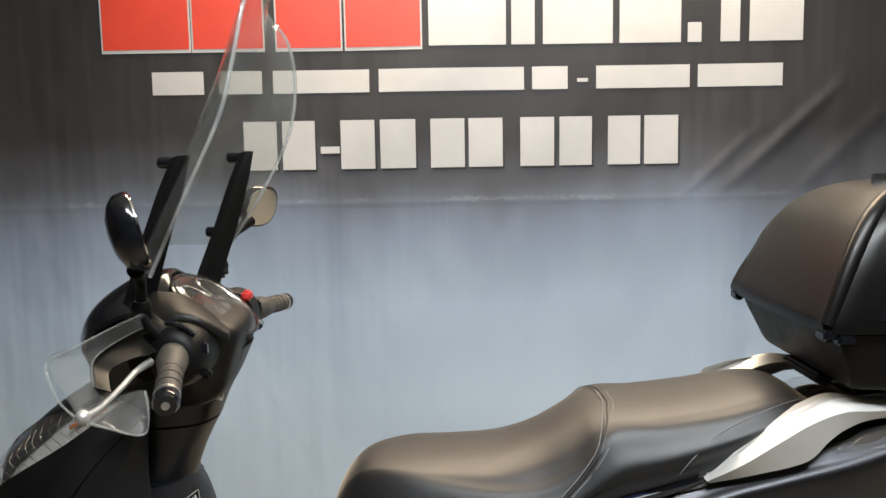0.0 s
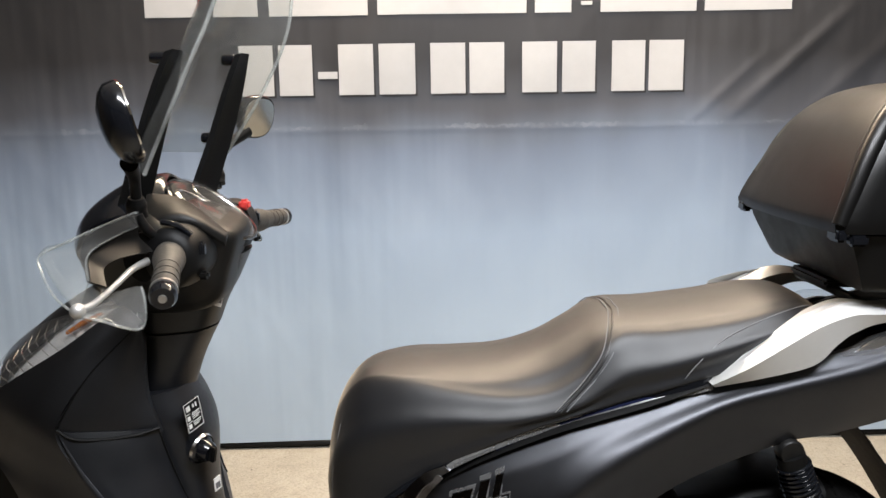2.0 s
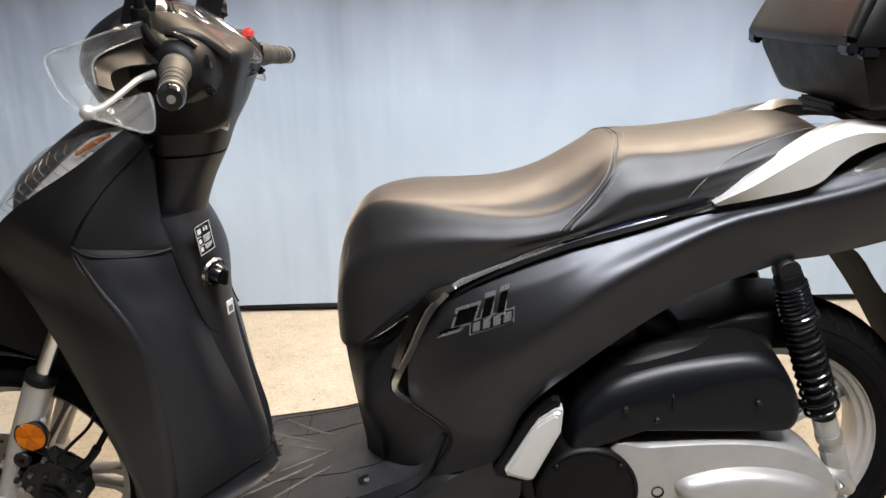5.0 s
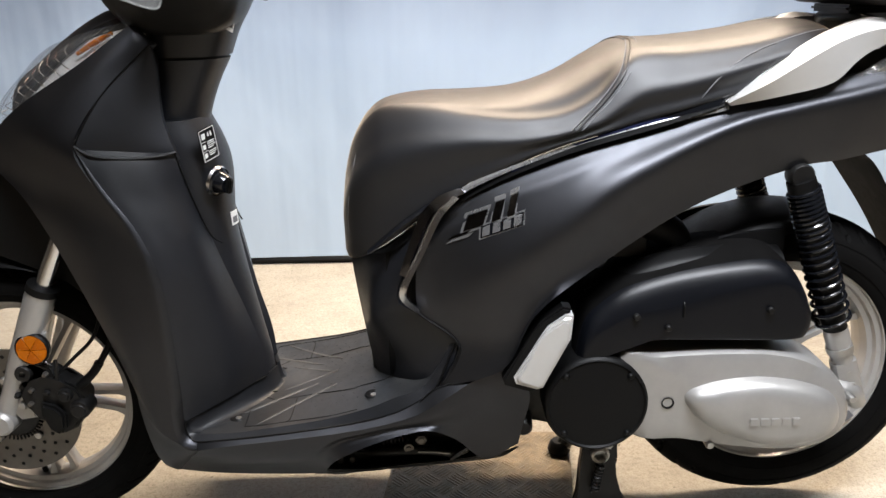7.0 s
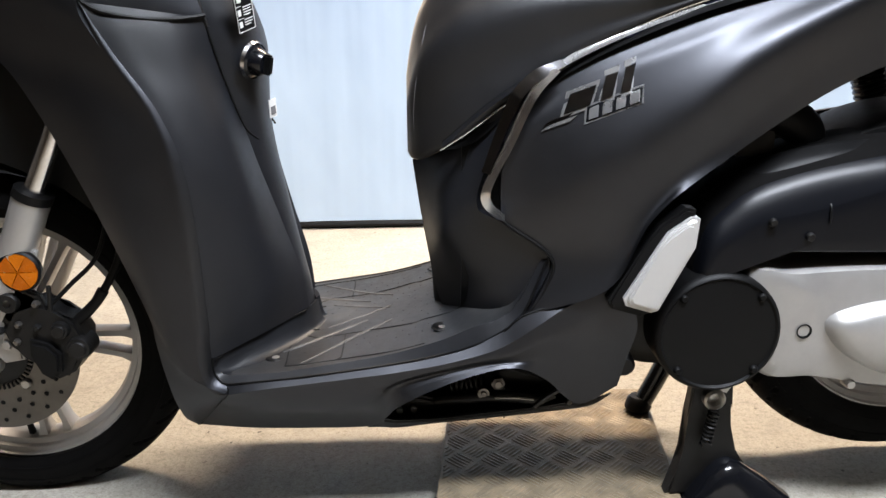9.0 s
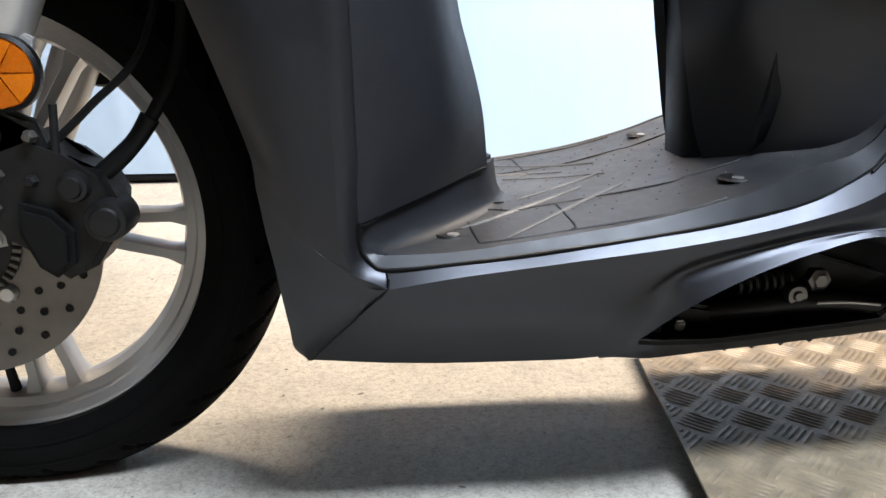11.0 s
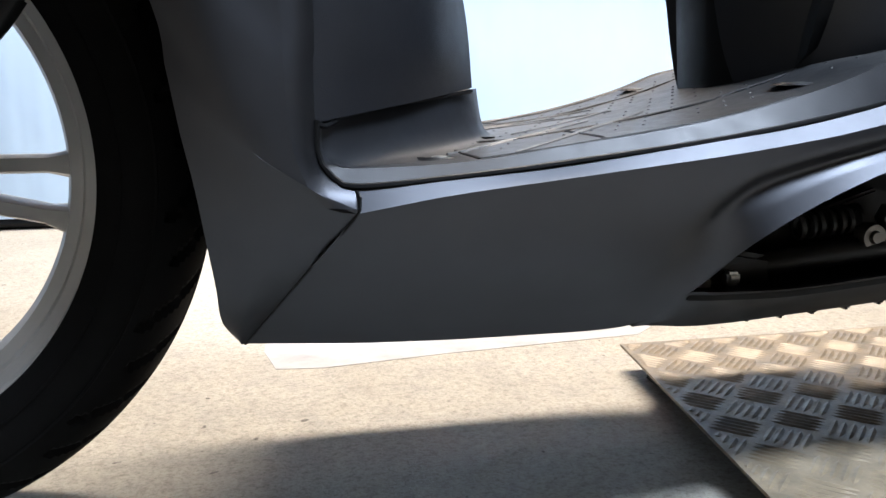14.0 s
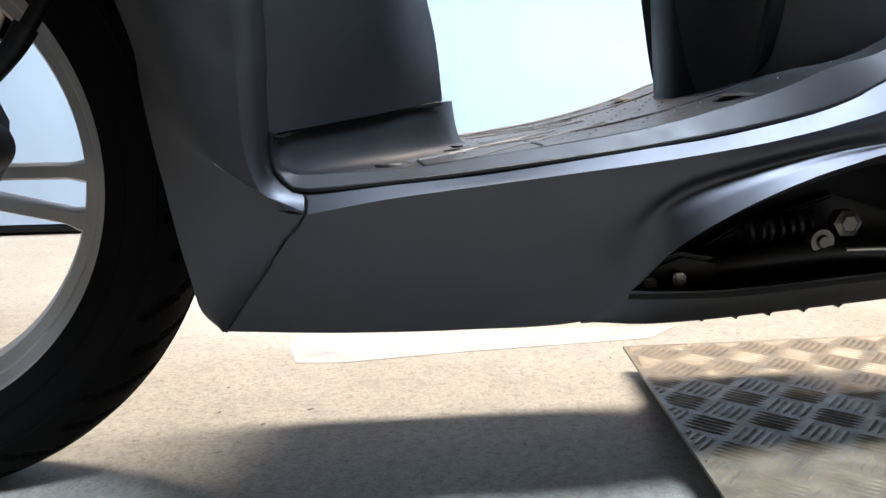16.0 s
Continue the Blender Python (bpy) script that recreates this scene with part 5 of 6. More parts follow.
both("tail_reflector", lambda: shell([[(1.519, -0.138, 0.895), (1.579, -0.135, 0.926)] + [(1.66, -0.11, 0.92)], [(1.519, -0.138, 0.894), (1.583, -0.135, 0.895)] + [(1.66, -0.11, 0.89)]], 16, 6, (0, 0.006, 0)), STEEL)
part("rack", tube([(1.54, -0.12, 0.975), (1.52, -0.06, 0.985), (1.515, 0.0, 0.988), (1.52, 0.06, 0.985), (1.54, 0.12, 0.975)], 0.008, 14, 30), PLASTIC, scooter, "black rack bar")
part("rack_plate", block((1.50, -0.07, 0.990), (1.74, 0.07, 1.004), 0.005), PLASTIC, scooter)
part("grab_rail_arc", shell([[(1.375, 0.150, 0.955), (1.383, 0.150, 0.960), (1.429, 0.150, 0.973), (1.478, 0.148, 0.980), (1.527, 0.140, 0.983), (1.60, 0.13, 0.984)], [(1.375, 0.158, 0.945), (1.383, 0.160, 0.948), (1.429, 0.165, 0.958), (1.478, 0.165, 0.966), (1.527, 0.16, 0.968), (1.60, 0.15, 0.97)]], 30, 5, (0, 0.010, -0.008)), SILVER, scooter, "silver rear end of the grab rail")

# ---- top box ----
box = part("top_box", loft([[(x0, -w + 0.02, z), (x0, 0, z), (x0, w - 0.02, z), (x0 + 0.02, w, z), ((x0 + x1) / 2, w + 0.01, z), (x1 - 0.04, w, z), (x1, w - 0.05, z), (x1, 0, z), (x1, -w + 0.05, z), (x1 - 0.04, -w, z), ((x0 + x1) / 2, -w - 0.01, z), (x0 + 0.02, -w, z)]
                             for z, x0, x1, w in ((1.004, 1.520, 1.80, 0.164), (1.007, 1.510, 1.81, 0.174), (1.018, 1.502, 1.82, 0.182), (1.05, 1.490, 1.84, 0.190), (1.085, 1.476, 1.85, 0.197), (1.100, 1.470, 1.86, 0.200))], 72, 16), PLASTIC, scooter, "black plastic top box")


def lid_ring(z, x0, x1, w):
    return [(x0, -w * 0.82, z), (x0 - 0.006, 0, z), (x0, w * 0.82, z), (x0 + 0.022, w * 0.98, z), ((x0 + x1) / 2, w, z), (x1 - 0.05, w * 0.94, z), (x1, w * 0.6, z), (x1 + 0.01, 0, z), (x1, -w * 0.6, z), (x1 - 0.05, -w * 0.94, z), ((x0 + x1) / 2, -w, z), (x0 + 0.022, -w * 0.98, z)]


part("lid", loft([lid_ring(1.104, 1.448, 1.875, 0.212), lid_ring(1.118, 1.447, 1.877, 0.213), lid_ring(1.16, 1.465, 1.87, 0.208), lid_ring(1.22, 1.495, 1.855, 0.196), lid_ring(1.275, 1.530, 1.83, 0.176), lid_ring(1.312, 1.575, 1.80, 0.142), lid_ring(1.330, 1.625, 1.76, 0.09), lid_ring(1.334, 1.66, 1.72, 0.04)], 72, 34), LID, box, "black domed lid")
for y in (-0.205, 0.165):
    part("box_latch", block((1.444, y - 0.004, 1.092), (1.462, y + 0.030, 1.110), 0.004), GLOSS, box)
part("box_latch", block((1.464, -0.214, 1.086), (1.492, -0.196, 1.103), 0.004), GLOSS, box)
both("lid_panel", lambda: shell([[(1.52, -0.213, 1.125), (1.56, -0.205, 1.19), (1.61, -0.172, 1.27)], [(1.60, -0.219, 1.122), (1.63, -0.208, 1.20), (1.66, -0.170, 1.285)], [(1.72, -0.219, 1.122), (1.72, -0.208, 1.20), (1.71, -0.168, 1.285)], [(1.82, -0.206, 1.125), (1.80, -0.195, 1.19), (1.77, -0.160, 1.27)]], 14, 16, (0, 0.006, 0)), GLOSS, "dark glossy lid panel", box)
part("lid_ridge", tube([(1.454, -0.196, 1.116), (1.472, -0.190, 1.16), (1.500, -0.176, 1.22), (1.535, -0.155, 1.273), (1.580, -0.122, 1.308), (1.63, -0.08, 1.332)], [0.012, 0.014, 0.016, 0.016, 0.014, 0.008], 16, 36), LID, box)
part("lid_plate", block((1.60, -0.035, 1.325), (1.68, -0.028, 1.345), 0.003), CHROME, box)

# ---- engine, transmission, rear suspension ----
COVER = [(1.126, -0.190, 0.423), (1.189, -0.190, 0.426), (1.278, -0.190, 0.431), (1.377, -0.190, 0.430), (1.447, -0.190, 0.418), (1.499, -0.190, 0.392), (1.534, -0.190, 0.352), (1.548, -0.190, 0.307), (1.539, -0.190, 0.267), (1.501, -0.190, 0.240), (1.441, -0.190, 0.231), (1.347, -0.190, 0.238), (1.243, -0.190, 0.256), (1.152, -0.190, 0.272)]
bm = bmesh.new()
out = spline([(x, z) for x, y, z in COVER], 72, True)
mid = out.mean(axis=0)
rows = []
for shrink, y in ((1.0, -0.10), (1.0, -0.175), (0.985, -0.186), (0.95, -0.192), (0.8, -0.196), (0.5, -0.198), (0.15, -0.198)):
    rows.append([(mid[0] + (p[0] - mid[0]) * shrink, y, mid[1] + (p[1] - mid[1]) * shrink) for p in out])
grid(bm, rows, True, True)
cover = part("transmission_cover", bm, ALLOY, scooter, "silver cast transmission cover")
BULGE = [(1.242, -0.210, 0.351), (1.286, -0.210, 0.375), (1.364, -0.210, 0.386), (1.444, -0.210, 0.376), (1.502, -0.210, 0.353), (1.523, -0.210, 0.319), (1.517, -0.210, 0.279), (1.475, -0.210, 0.256), (1.410, -0.210, 0.250), (1.327, -0.210, 0.271), (1.268, -0.210, 0.306)]
out = spline([(x, z) for x, y, z in BULGE], 60, True)
mid = out.mean(axis=0)
bm = bmesh.new()
grid(bm, [[(mid[0] + (p[0] - mid[0]) * k, y, mid[1] + (p[1] - mid[1]) * k) for p in out] for k, y in ((1.0, -0.190), (0.97, -0.205), (0.90, -0.216), (0.78, -0.223), (0.55, -0.227), (0.2, -0.229))], True, True)
bulge = part("cover_bulge", bm, ALLOY, cover, "smooth raised oval on the cover", 60)
for i in range(5):
    part("badge_block", block((1.352 + 0.0185 * i, -0.2315, 0.306), (1.366 + 0.0185 * i, -0.222, 0.320), 0.001, m=None), ALLOY, cover)
part("cover_hole", turned([(0, -0.194), (0.008, -0.194), (0.009, -0.199), (0.0115, -0.2)], (1.215, 0, 0.336), 20), PLASTIC, cover)
for x, z in ((1.300, 0.246), (1.545, 0.335)):
    part("cover_bolt", turned([(0, -0.02), (0.006, -0.02), (0.008, -0.016), (0.008, 0.0), (0, 0)], (x, -0.178, z), 8), STEEL, cover)
RC = (1.090, 0, 0.334)
rc = part("clutch_cover", turned([(0.094, -0.08), (0.094, -0.190), (0.090, -0.199), (0.086, -0.201), (0.083, -0.198), (0.060, -0.201), (0.0, -0.203)], RC, 60), PLASTIC, scooter, "round black clutch cover")
for k in range(4):
    a = radians(45 + 90 * k)
    part("cover_bolt", turned([(0, -0.2045), (0.004, -0.2045), (0.0065, -0.201), (0.0065, -0.190)], (RC[0] + 0.080 * math.cos(a), 0, RC[2] + 0.080 * math.sin(a)), 10), PLASTIC, rc)
AIR = [(1.060, -0.180, 0.491), (1.089, -0.180, 0.533), (1.134, -0.180, 0.566), (1.218, -0.180, 0.595), (1.312, -0.180, 0.608), (1.372, -0.180, 0.609), (1.415, -0.180, 0.590), (1.447, -0.180, 0.543), (1.467, -0.180, 0.490), (1.462, -0.180, 0.453), (1.429, -0.180, 0.441), (1.280, -0.180, 0.444), (1.151, -0.180, 0.445), (1.093, -0.180, 0.423), (1.049, -0.180, 0.399)]
CREST = [(1.074, -0.193, 0.457), (1.105, -0.193, 0.482), (1.146, -0.193, 0.504), (1.221, -0.193, 0.519), (1.314, -0.193, 0.547), (1.385, -0.193, 0.559), (1.417, -0.193, 0.551), (1.436, -0.193, 0.526), (1.448, -0.193, 0.494), (1.444, -0.193, 0.465), (1.417, -0.193, 0.454), (1.275, -0.193, 0.456), (1.147, -0.193, 0.456), (1.104, -0.193, 0.438), (1.066, -0.193, 0.413)]
out, low = (np.array([(x, z) for x, y, z in c]) for c in (AIR, CREST))
mid = low.mean(axis=0)
bm = bmesh.new()
rows = [[(p[0], y, p[1]) for p in spline((out * (1 - k) + low * k) * w + mid * (1 - w), 90, True)] for k, w, y in ((0, 1.0, -0.05), (0, 1.0, -0.095), (0.16, 1, -0.130), (0.34, 1, -0.166), (0.40, 1, -0.1735), (0.55, 1, -0.182), (0.75, 1, -0.189), (1.0, 1, -0.1940), (1, 0.95, -0.1946), (1, 0.5, -0.1948), (1, 0.1, -0.1949))]
grid(bm, rows[3:], True, True)
air = part("air_box", bm, GLOSS, scooter, "satin black air box", 50)
bm = bmesh.new()
grid(bm, rows[:4], True)
part("air_box_back", bm, RUBBER, air, "matt black back half of the air box", 50)
air.data.materials[0] = worn("satin_black_plastic", (0.0025, 0.003, 0.0045), 0.36, 0.0, 0.03, spec=0.24, smudge=0.005)
part("air_box_joint", tube([(1.227, -0.163, 0.550), (1.231, -0.178, 0.535), (1.231, -0.195, 0.521), (1.231, -0.197, 0.499)], 0.0020, 6, 16), PLASTIC, air)
for q in ([(1.206, -0.198, 0.479)][0], [(1.150, -0.199, 0.501)][0], [(1.378, -0.199, 0.510)][0]):
    part("air_box_bolt", turned([(0, -0.004), (0.0045, -0.004), (0.0065, -0.001), (0.0065, 0.003)], q, 12), IRON, air)
rim_top = [(1.076, -0.115, 0.513), (1.158, -0.120, 0.567), (1.236, -0.120, 0.590), (1.337, -0.115, 0.597), (1.415, -0.110, 0.592)]
part("air_box_lid", shell([nudged(rim_top, (0, 0, 0.006)), nudged(rim_top, (0.002, -0.022, -0.004)), nudged(rim_top, (0.003, -0.030, -0.012))], 30, 10, (0, 0.02, -0.004)), PLASTIC, air)
part("engine_block", loft([[(x, -0.11, z0), (x, -0.11, z1), (x, 0.13, z1), (x, 0.13, z0)] for x, z0, z1 in ((0.93, 0.28, 0.40), (1.0, 0.25, 0.46), (1.12, 0.25, 0.50), (1.35, 0.28, 0.47), (1.45, 0.30, 0.42))], 20, 12), IRON, scooter, "dark engine block")
part("crankcase_plug", turned([(0, -0.165), (0.012, -0.165), (0.017, -0.160), (0.019, -0.14), (0.02, -0.10)], (0.965, 0, 0.268), 24), IRON, scooter)
part("intake_hose", tube([(1.08, -0.08, 0.60), (1.13, -0.09, 0.635), (1.18, -0.085, 0.64), (1.23, -0.08, 0.615), (1.25, -0.06, 0.58)], [0.03, 0.034, 0.032, 0.03, 0.028], 16, 20), PLASTIC, scooter)
part("cable_bracket", block((1.125, -0.10, 0.575), (1.185, -0.085, 0.635), 0.004, m=None), IRON, scooter)
part("throttle_body", turned([(0, -0.12), (0.02, -0.12), (0.026, -0.11), (0.026, -0.05)], (1.09, 0, 0.585), 20), IRON, scooter)
HUG = [[(RX + r * math.cos(a), s, RZ + r * math.sin(a)) for a in np.linspace(radians(150), radians(80), 9)] for r, s in ((0.282, -0.095), (0.302, -0.078), (0.310, 0.0), (0.302, 0.078), (0.282, 0.095))]
part("rear_hugger", shell(HUG, 40, 16, (0, 0, -0.006)), PLASTIC, scooter, "black rear tyre hugger")
both("hugger_side", lambda: shell([[(1.22, -0.10, 0.56), (1.32, -0.10, 0.61), (1.43, -0.10, 0.625)], [(1.22, -0.105, 0.50), (1.32, -0.105, 0.54), (1.43, -0.105, 0.54)]], 14, 6, (0, 0.01, 0)), PLASTIC)
part("rear_fender", shell([[(1.47, y, 0.80), (1.555, y, 0.755), (1.590, y, 0.710), (1.672, y, 0.600), (1.77, y, 0.44)] for y in (-0.10, -0.06, 0, 0.06, 0.10)], 24, 10, (0.008, 0, -0.008)), RUBBER, scooter, "black rear fender")


def shock(y):
    """Spring and damper: eye, body, dust sleeve and a wound spring."""
    top, low = Vector((1.424, y, 0.732)), Vector((1.566, y, 0.330))
    d = (low - top)
    at = lambda u: top + d * u
    s = part("shock_absorber", tube([at(0.70), at(0.76), at(0.88), at(0.885)], [0.0215, 0.0215, 0.020, 0.016], 24, 14), ALLOY, scooter, "rear shock absorber")
    part("spring_sleeve", tube([at(0.02), at(0.05), at(0.34), at(0.70)], [0.024, 0.027, 0.025, 0.021], 24, 16), PLASTIC, s)
    ux = d.normalized()
    e1 = Vector((0, 1, 0))
    e2 = ux.cross(e1)
    pts = []
    for i in range(252):
        u = i / 251
        a = u * 2 * math.pi * 21
        w = 0.06 + 0.62 * (0.62 * u + 0.38 * u ** 3)
        r = 0.0258 + 0.003 * u
        pts.append(at(w) + e1 * (r * math.cos(a)) + e2 * (r * math.sin(a)))
    part("spring", tube(pts, 0.0034, 7, 760), GLOSS, s, "black coil spring")
    part("top_eye", turned([(0.0, -0.016), (0.018, -0.016), (0.021, -0.012), (0.021, 0.012), (0.018, 0.016), (0.0, 0.016)], at(0.0), 24), IRON, s)
    part("adjuster_ring", tube([at(0.785), at(0.815)], [0.0235, 0.0235], 24, 3), STEEL, s)
    part("clevis", loft([[c + e2 * 0.018 + e1 * k, c - e2 * 0.018 + e1 * k, c - e2 * 0.018 - e1 * k, c + e2 * 0.018 - e1 * k] for c, k in ((at(0.86), 0.014), (at(0.95), 0.014), (at(1.02), 0.012))], 16, 8), ALLOY, s)
    part("clevis_bolt", turned([(0, -0.020), (0.007, -0.020), (0.010, -0.016), (0.010, 0.016), (0, 0.016)], at(0.97), 6), STEEL, s)
    part("clevis_bolt", turned([(0, -0.018), (0.005, -0.018), (0.006, -0.014), (0.006, 0.0), (0, 0)], at(0.91), 6), STEEL, s)


shock(-0.140)
shock(0.140)
part("swing_arm", tube([(1.50, -0.145, 0.335), (1.56, -0.15, 0.328), (1.585, -0.14, 0.30)], [0.02, 0.022, 0.016], 16, 12), ALLOY, scooter)
part("vent_hose", tube([(1.44, -0.10, 0.46), (1.475, -0.12, 0.47), (1.51, -0.11, 0.45)], 0.008, 10, 16), PLASTIC, scooter)
both("brand_strip", lambda: slab(tilted([[(-0.036, -0.008), (0.036, -0.008), (0.036, 0.008), (-0.036, 0.008)]], (RX + 0.135, RZ - 0.135), 45)[0], -0.059, -0.054, 0.001), THREAD, "embossed strip on the rim")

# ---- passenger footrest ----
PEG = [(1.038, -0.205, 0.515), (1.026, -0.205, 0.517), (0.996, -0.205, 0.496), (0.984, -0.205, 0.477), (0.940, -0.205, 0.401), (0.944, -0.205, 0.390), (0.980, -0.205, 0.379), (0.990, -0.205, 0.382), (1.035, -0.205, 0.474)]
peg = part("footrest_recess", slab([(x + (x - 0.985) * 0.16 - 0.012, z + (z - 0.44) * 0.14) for x, y, z in PEG], -0.216, -0.185, 0.004), PLASTIC, scooter)
part("passenger_footrest", slab([(x, z) for x, y, z in PEG], -0.228, -0.190, 0.006, seg=3), SILVER, scooter, "folded silver passenger footrest")
part("footrest_pad", slab([(0.985 + (x - 0.985) * 0.86, 0.44 + (z - 0.44) * 0.90) for x, y, z in PEG], -0.2305, -0.220, 0.003), SILVER, peg)
part("footrest_recess", flip(slab([(x + (x - 0.985) * 0.16 - 0.012, z + (z - 0.44) * 0.14) for x, y, z in PEG], -0.216, -0.185, 0.004)), PLASTIC, scooter)
part("passenger_footrest", flip(slab([(x, z) for x, y, z in PEG], -0.228, -0.190, 0.006, seg=3)), SILVER, scooter)

# ---- centre stand ----
PLATE_Z = 0.030
cs = part("centre_stand", slab([(1.080, 0.245), (1.142, 0.245), (1.146, 0.189), (1.140, 0.154), (1.152, 0.110), (1.190, 0.060), (1.205, 0.030), (1.05, 0.030), (1.066, 0.075), (1.078, 0.11), (1.076, 0.171)], -0.150, -0.122, 0.005), IRON, scooter, "black centre stand")
part("stand_leg", tube([(1.15, 0.125, 0.20), (1.119, 0.125, 0.117), (1.086, 0.125, 0.045)], [0.019, 0.0185, 0.018], 16, 14), GLOSS, cs)
part("stand_foot", turned([(0, 0.0), (0.022, 0.0), (0.026, 0.008), (0.022, 0.024), (0.016, 0.03), (0, 0.03)], (1.080, 0.125, PLATE_Z + 0.003), 20, "z"), PLASTIC, cs)
part("stand_foot", loft([[(1.10 + u * 0.14 - 0.045 * 0, -0.185 - 0.03 * u, 0.0 + z), (1.10 + u * 0.14, -0.135, 0.0 + z), (1.12 + u * 0.14, -0.135, h), (1.12 + u * 0.14, -0.18, h)] for u, z, h in ((-0.25, 0.001, 0.04), (0.1, 0.001, 0.09), (0.5, 0.001, 0.065), (0.9, 0.001, 0.028))], 20, 14), GLOSS, cs)
part("cross_tube", rod((1.11, -0.12, 0.20), (1.11, 0.12, 0.20), 0.016, 16), GLOSS, cs)
part("pivot_boss", turned([(0.0, -0.152), (0.010, -0.152), (0.0105, -0.163), (0.0135, -0.166), (0.017, -0.163), (0.0175, -0.12), (0, -0.12)], (1.110, 0, 0.207), 28), STEEL, cs, "bright steel pivot ring")
part("stand_bracket", slab([(1.100, 0.245), (1.140, 0.250), (1.142, 0.235), (1.130, 0.215), (1.110, 0.222), (1.092, 0.222)], -0.158, -0.148, 0.003), STEEL, cs, "grey stand bracket")
coil = bmesh.new()
tube([(1.111 - 0.00016 * i + 0.0075 * math.cos(i * 0.95), -0.162 + 0.0075 * math.sin(i * 0.95), 0.188 - 0.00105 * i) for i in range(58)], 0.0019, 5, 180, True, coil)
part("stand_spring", coil, IRON, cs, "dark return spring")

# ---- handlebar ----
bar = part("handlebar_cover", loft([[(x + dx, y, z + dz) for x, z in pts] for y, dx, dz, pts in [
    (yy, ddx, ddz, [(0.42 + (x - 0.42) * k, 1.09 + (z - 1.09) * k) for x, z in ((0.245, 1.055), (0.255, 1.105), (0.300, 1.148), (0.350, 1.166), (0.400, 1.162), (0.450, 1.140), (0.512, 1.110), (0.519, 1.094), (0.503, 1.042), (0.481, 0.985), (0.42, 0.965), (0.31, 0.975))])
    for yy, ddx, ddz, k in ((-0.19, 0.015, 0.010, 0.24), (-0.18, 0.012, 0.010, 0.40), (-0.15, 0.004, 0.008, 0.60), (-0.11, 0.0, 0.002, 0.84), (-0.085, 0.0, 0.0, 0.96), (0.0, -0.004, 0.006, 1.0), (0.06, -0.012, 0.010, 0.86), (0.085, -0.014, 0.016, 0.74), (0.11, -0.010, 0.020, 0.60), (0.15, 0.006, 0.018, 0.48), (0.185, 0.025, 0.012, 0.34), (0.195, 0.03, 0.01, 0.22))]], 48, 44), CASING, scooter, "dark grey handlebar cover", 60)
dash = part("dashboard", loft([[(0.452 + rx * math.cos(a) * 0.86, 0.85 * ry * math.sin(a), 1.126 - 0.62 * rx * math.cos(a) + h) for a in np.linspace(0, 2 * math.pi, 12, endpoint=False)] for rx, ry, h in ((0.072, 0.112, -0.012), (0.074, 0.115, 0.006), (0.066, 0.106, 0.012), (0.03, 0.05, 0.010))], 40, 10), PLASTIC, bar, "dark instrument panel")
part("dial_ring", tube([(0.452 + 0.045 * math.cos(a), -0.042 + 0.038 * math.sin(a), 1.138 - 0.72 * 0.045 * math.cos(a)) for a in np.linspace(0, 2 * math.pi, 17)[:-1]], 0.003, 8, 40, closed=True), CHROME, bar)
part("dial_ring", tube([(0.452 + 0.045 * math.cos(a), 0.045 + 0.038 * math.sin(a), 1.138 - 0.72 * 0.045 * math.cos(a)) for a in np.linspace(0, 2 * math.pi, 17)[:-1]], 0.003, 8, 40, closed=True), CHROME, bar)
part("dial_face", block((-0.03, -0.03, -0.001), (0.03, 0.03, 0.001), 0.001, m=pose(0.452, -0.042, 1.137, 0, 36, 0)), SMOKE, bar)
part("instrument_glass", loft([[(0.452 + rx * math.cos(a) * 0.86, 0.85 * ry * math.sin(a), 1.132 - 0.62 * rx * math.cos(a) + 0.7 * h) for a in np.linspace(0, 2 * math.pi, 12, endpoint=False)] for rx, ry, h in ((0.078, 0.120, 0.002), (0.072, 0.112, 0.016), (0.045, 0.07, 0.026), (0.015, 0.02, 0.028))], 40, 12), LENS, bar, "clear instrument glass")
part("glass_rim", tube([(0.452 + 0.080 * math.cos(a) * 0.86, 0.104 * math.sin(a), 1.133 - 0.62 * 0.080 * math.cos(a)) for a in np.linspace(0, 2 * math.pi, 25)[:-1]], 0.0035, 8, 60, closed=True), GLOSS, bar)


part("cover_wing", shell([[(0.371, -0.086, 1.171), (0.420, -0.086, 1.165), (0.459, -0.086, 1.141), (0.496, -0.086, 1.107)], [(0.380, -0.125, 1.156), (0.426, -0.125, 1.158), (0.466, -0.122, 1.143), (0.505, -0.110, 1.108)], [(0.394, -0.160, 1.134), (0.434, -0.160, 1.146), (0.470, -0.155, 1.138), (0.508, -0.130, 1.105)], [(0.396, -0.166, 1.122), (0.434, -0.166, 1.136), (0.469, -0.160, 1.127), (0.506, -0.134, 1.094)]], 30, 18, (0, 0.004, -0.006)), CASING, bar, "dark top face of the handlebar cover")


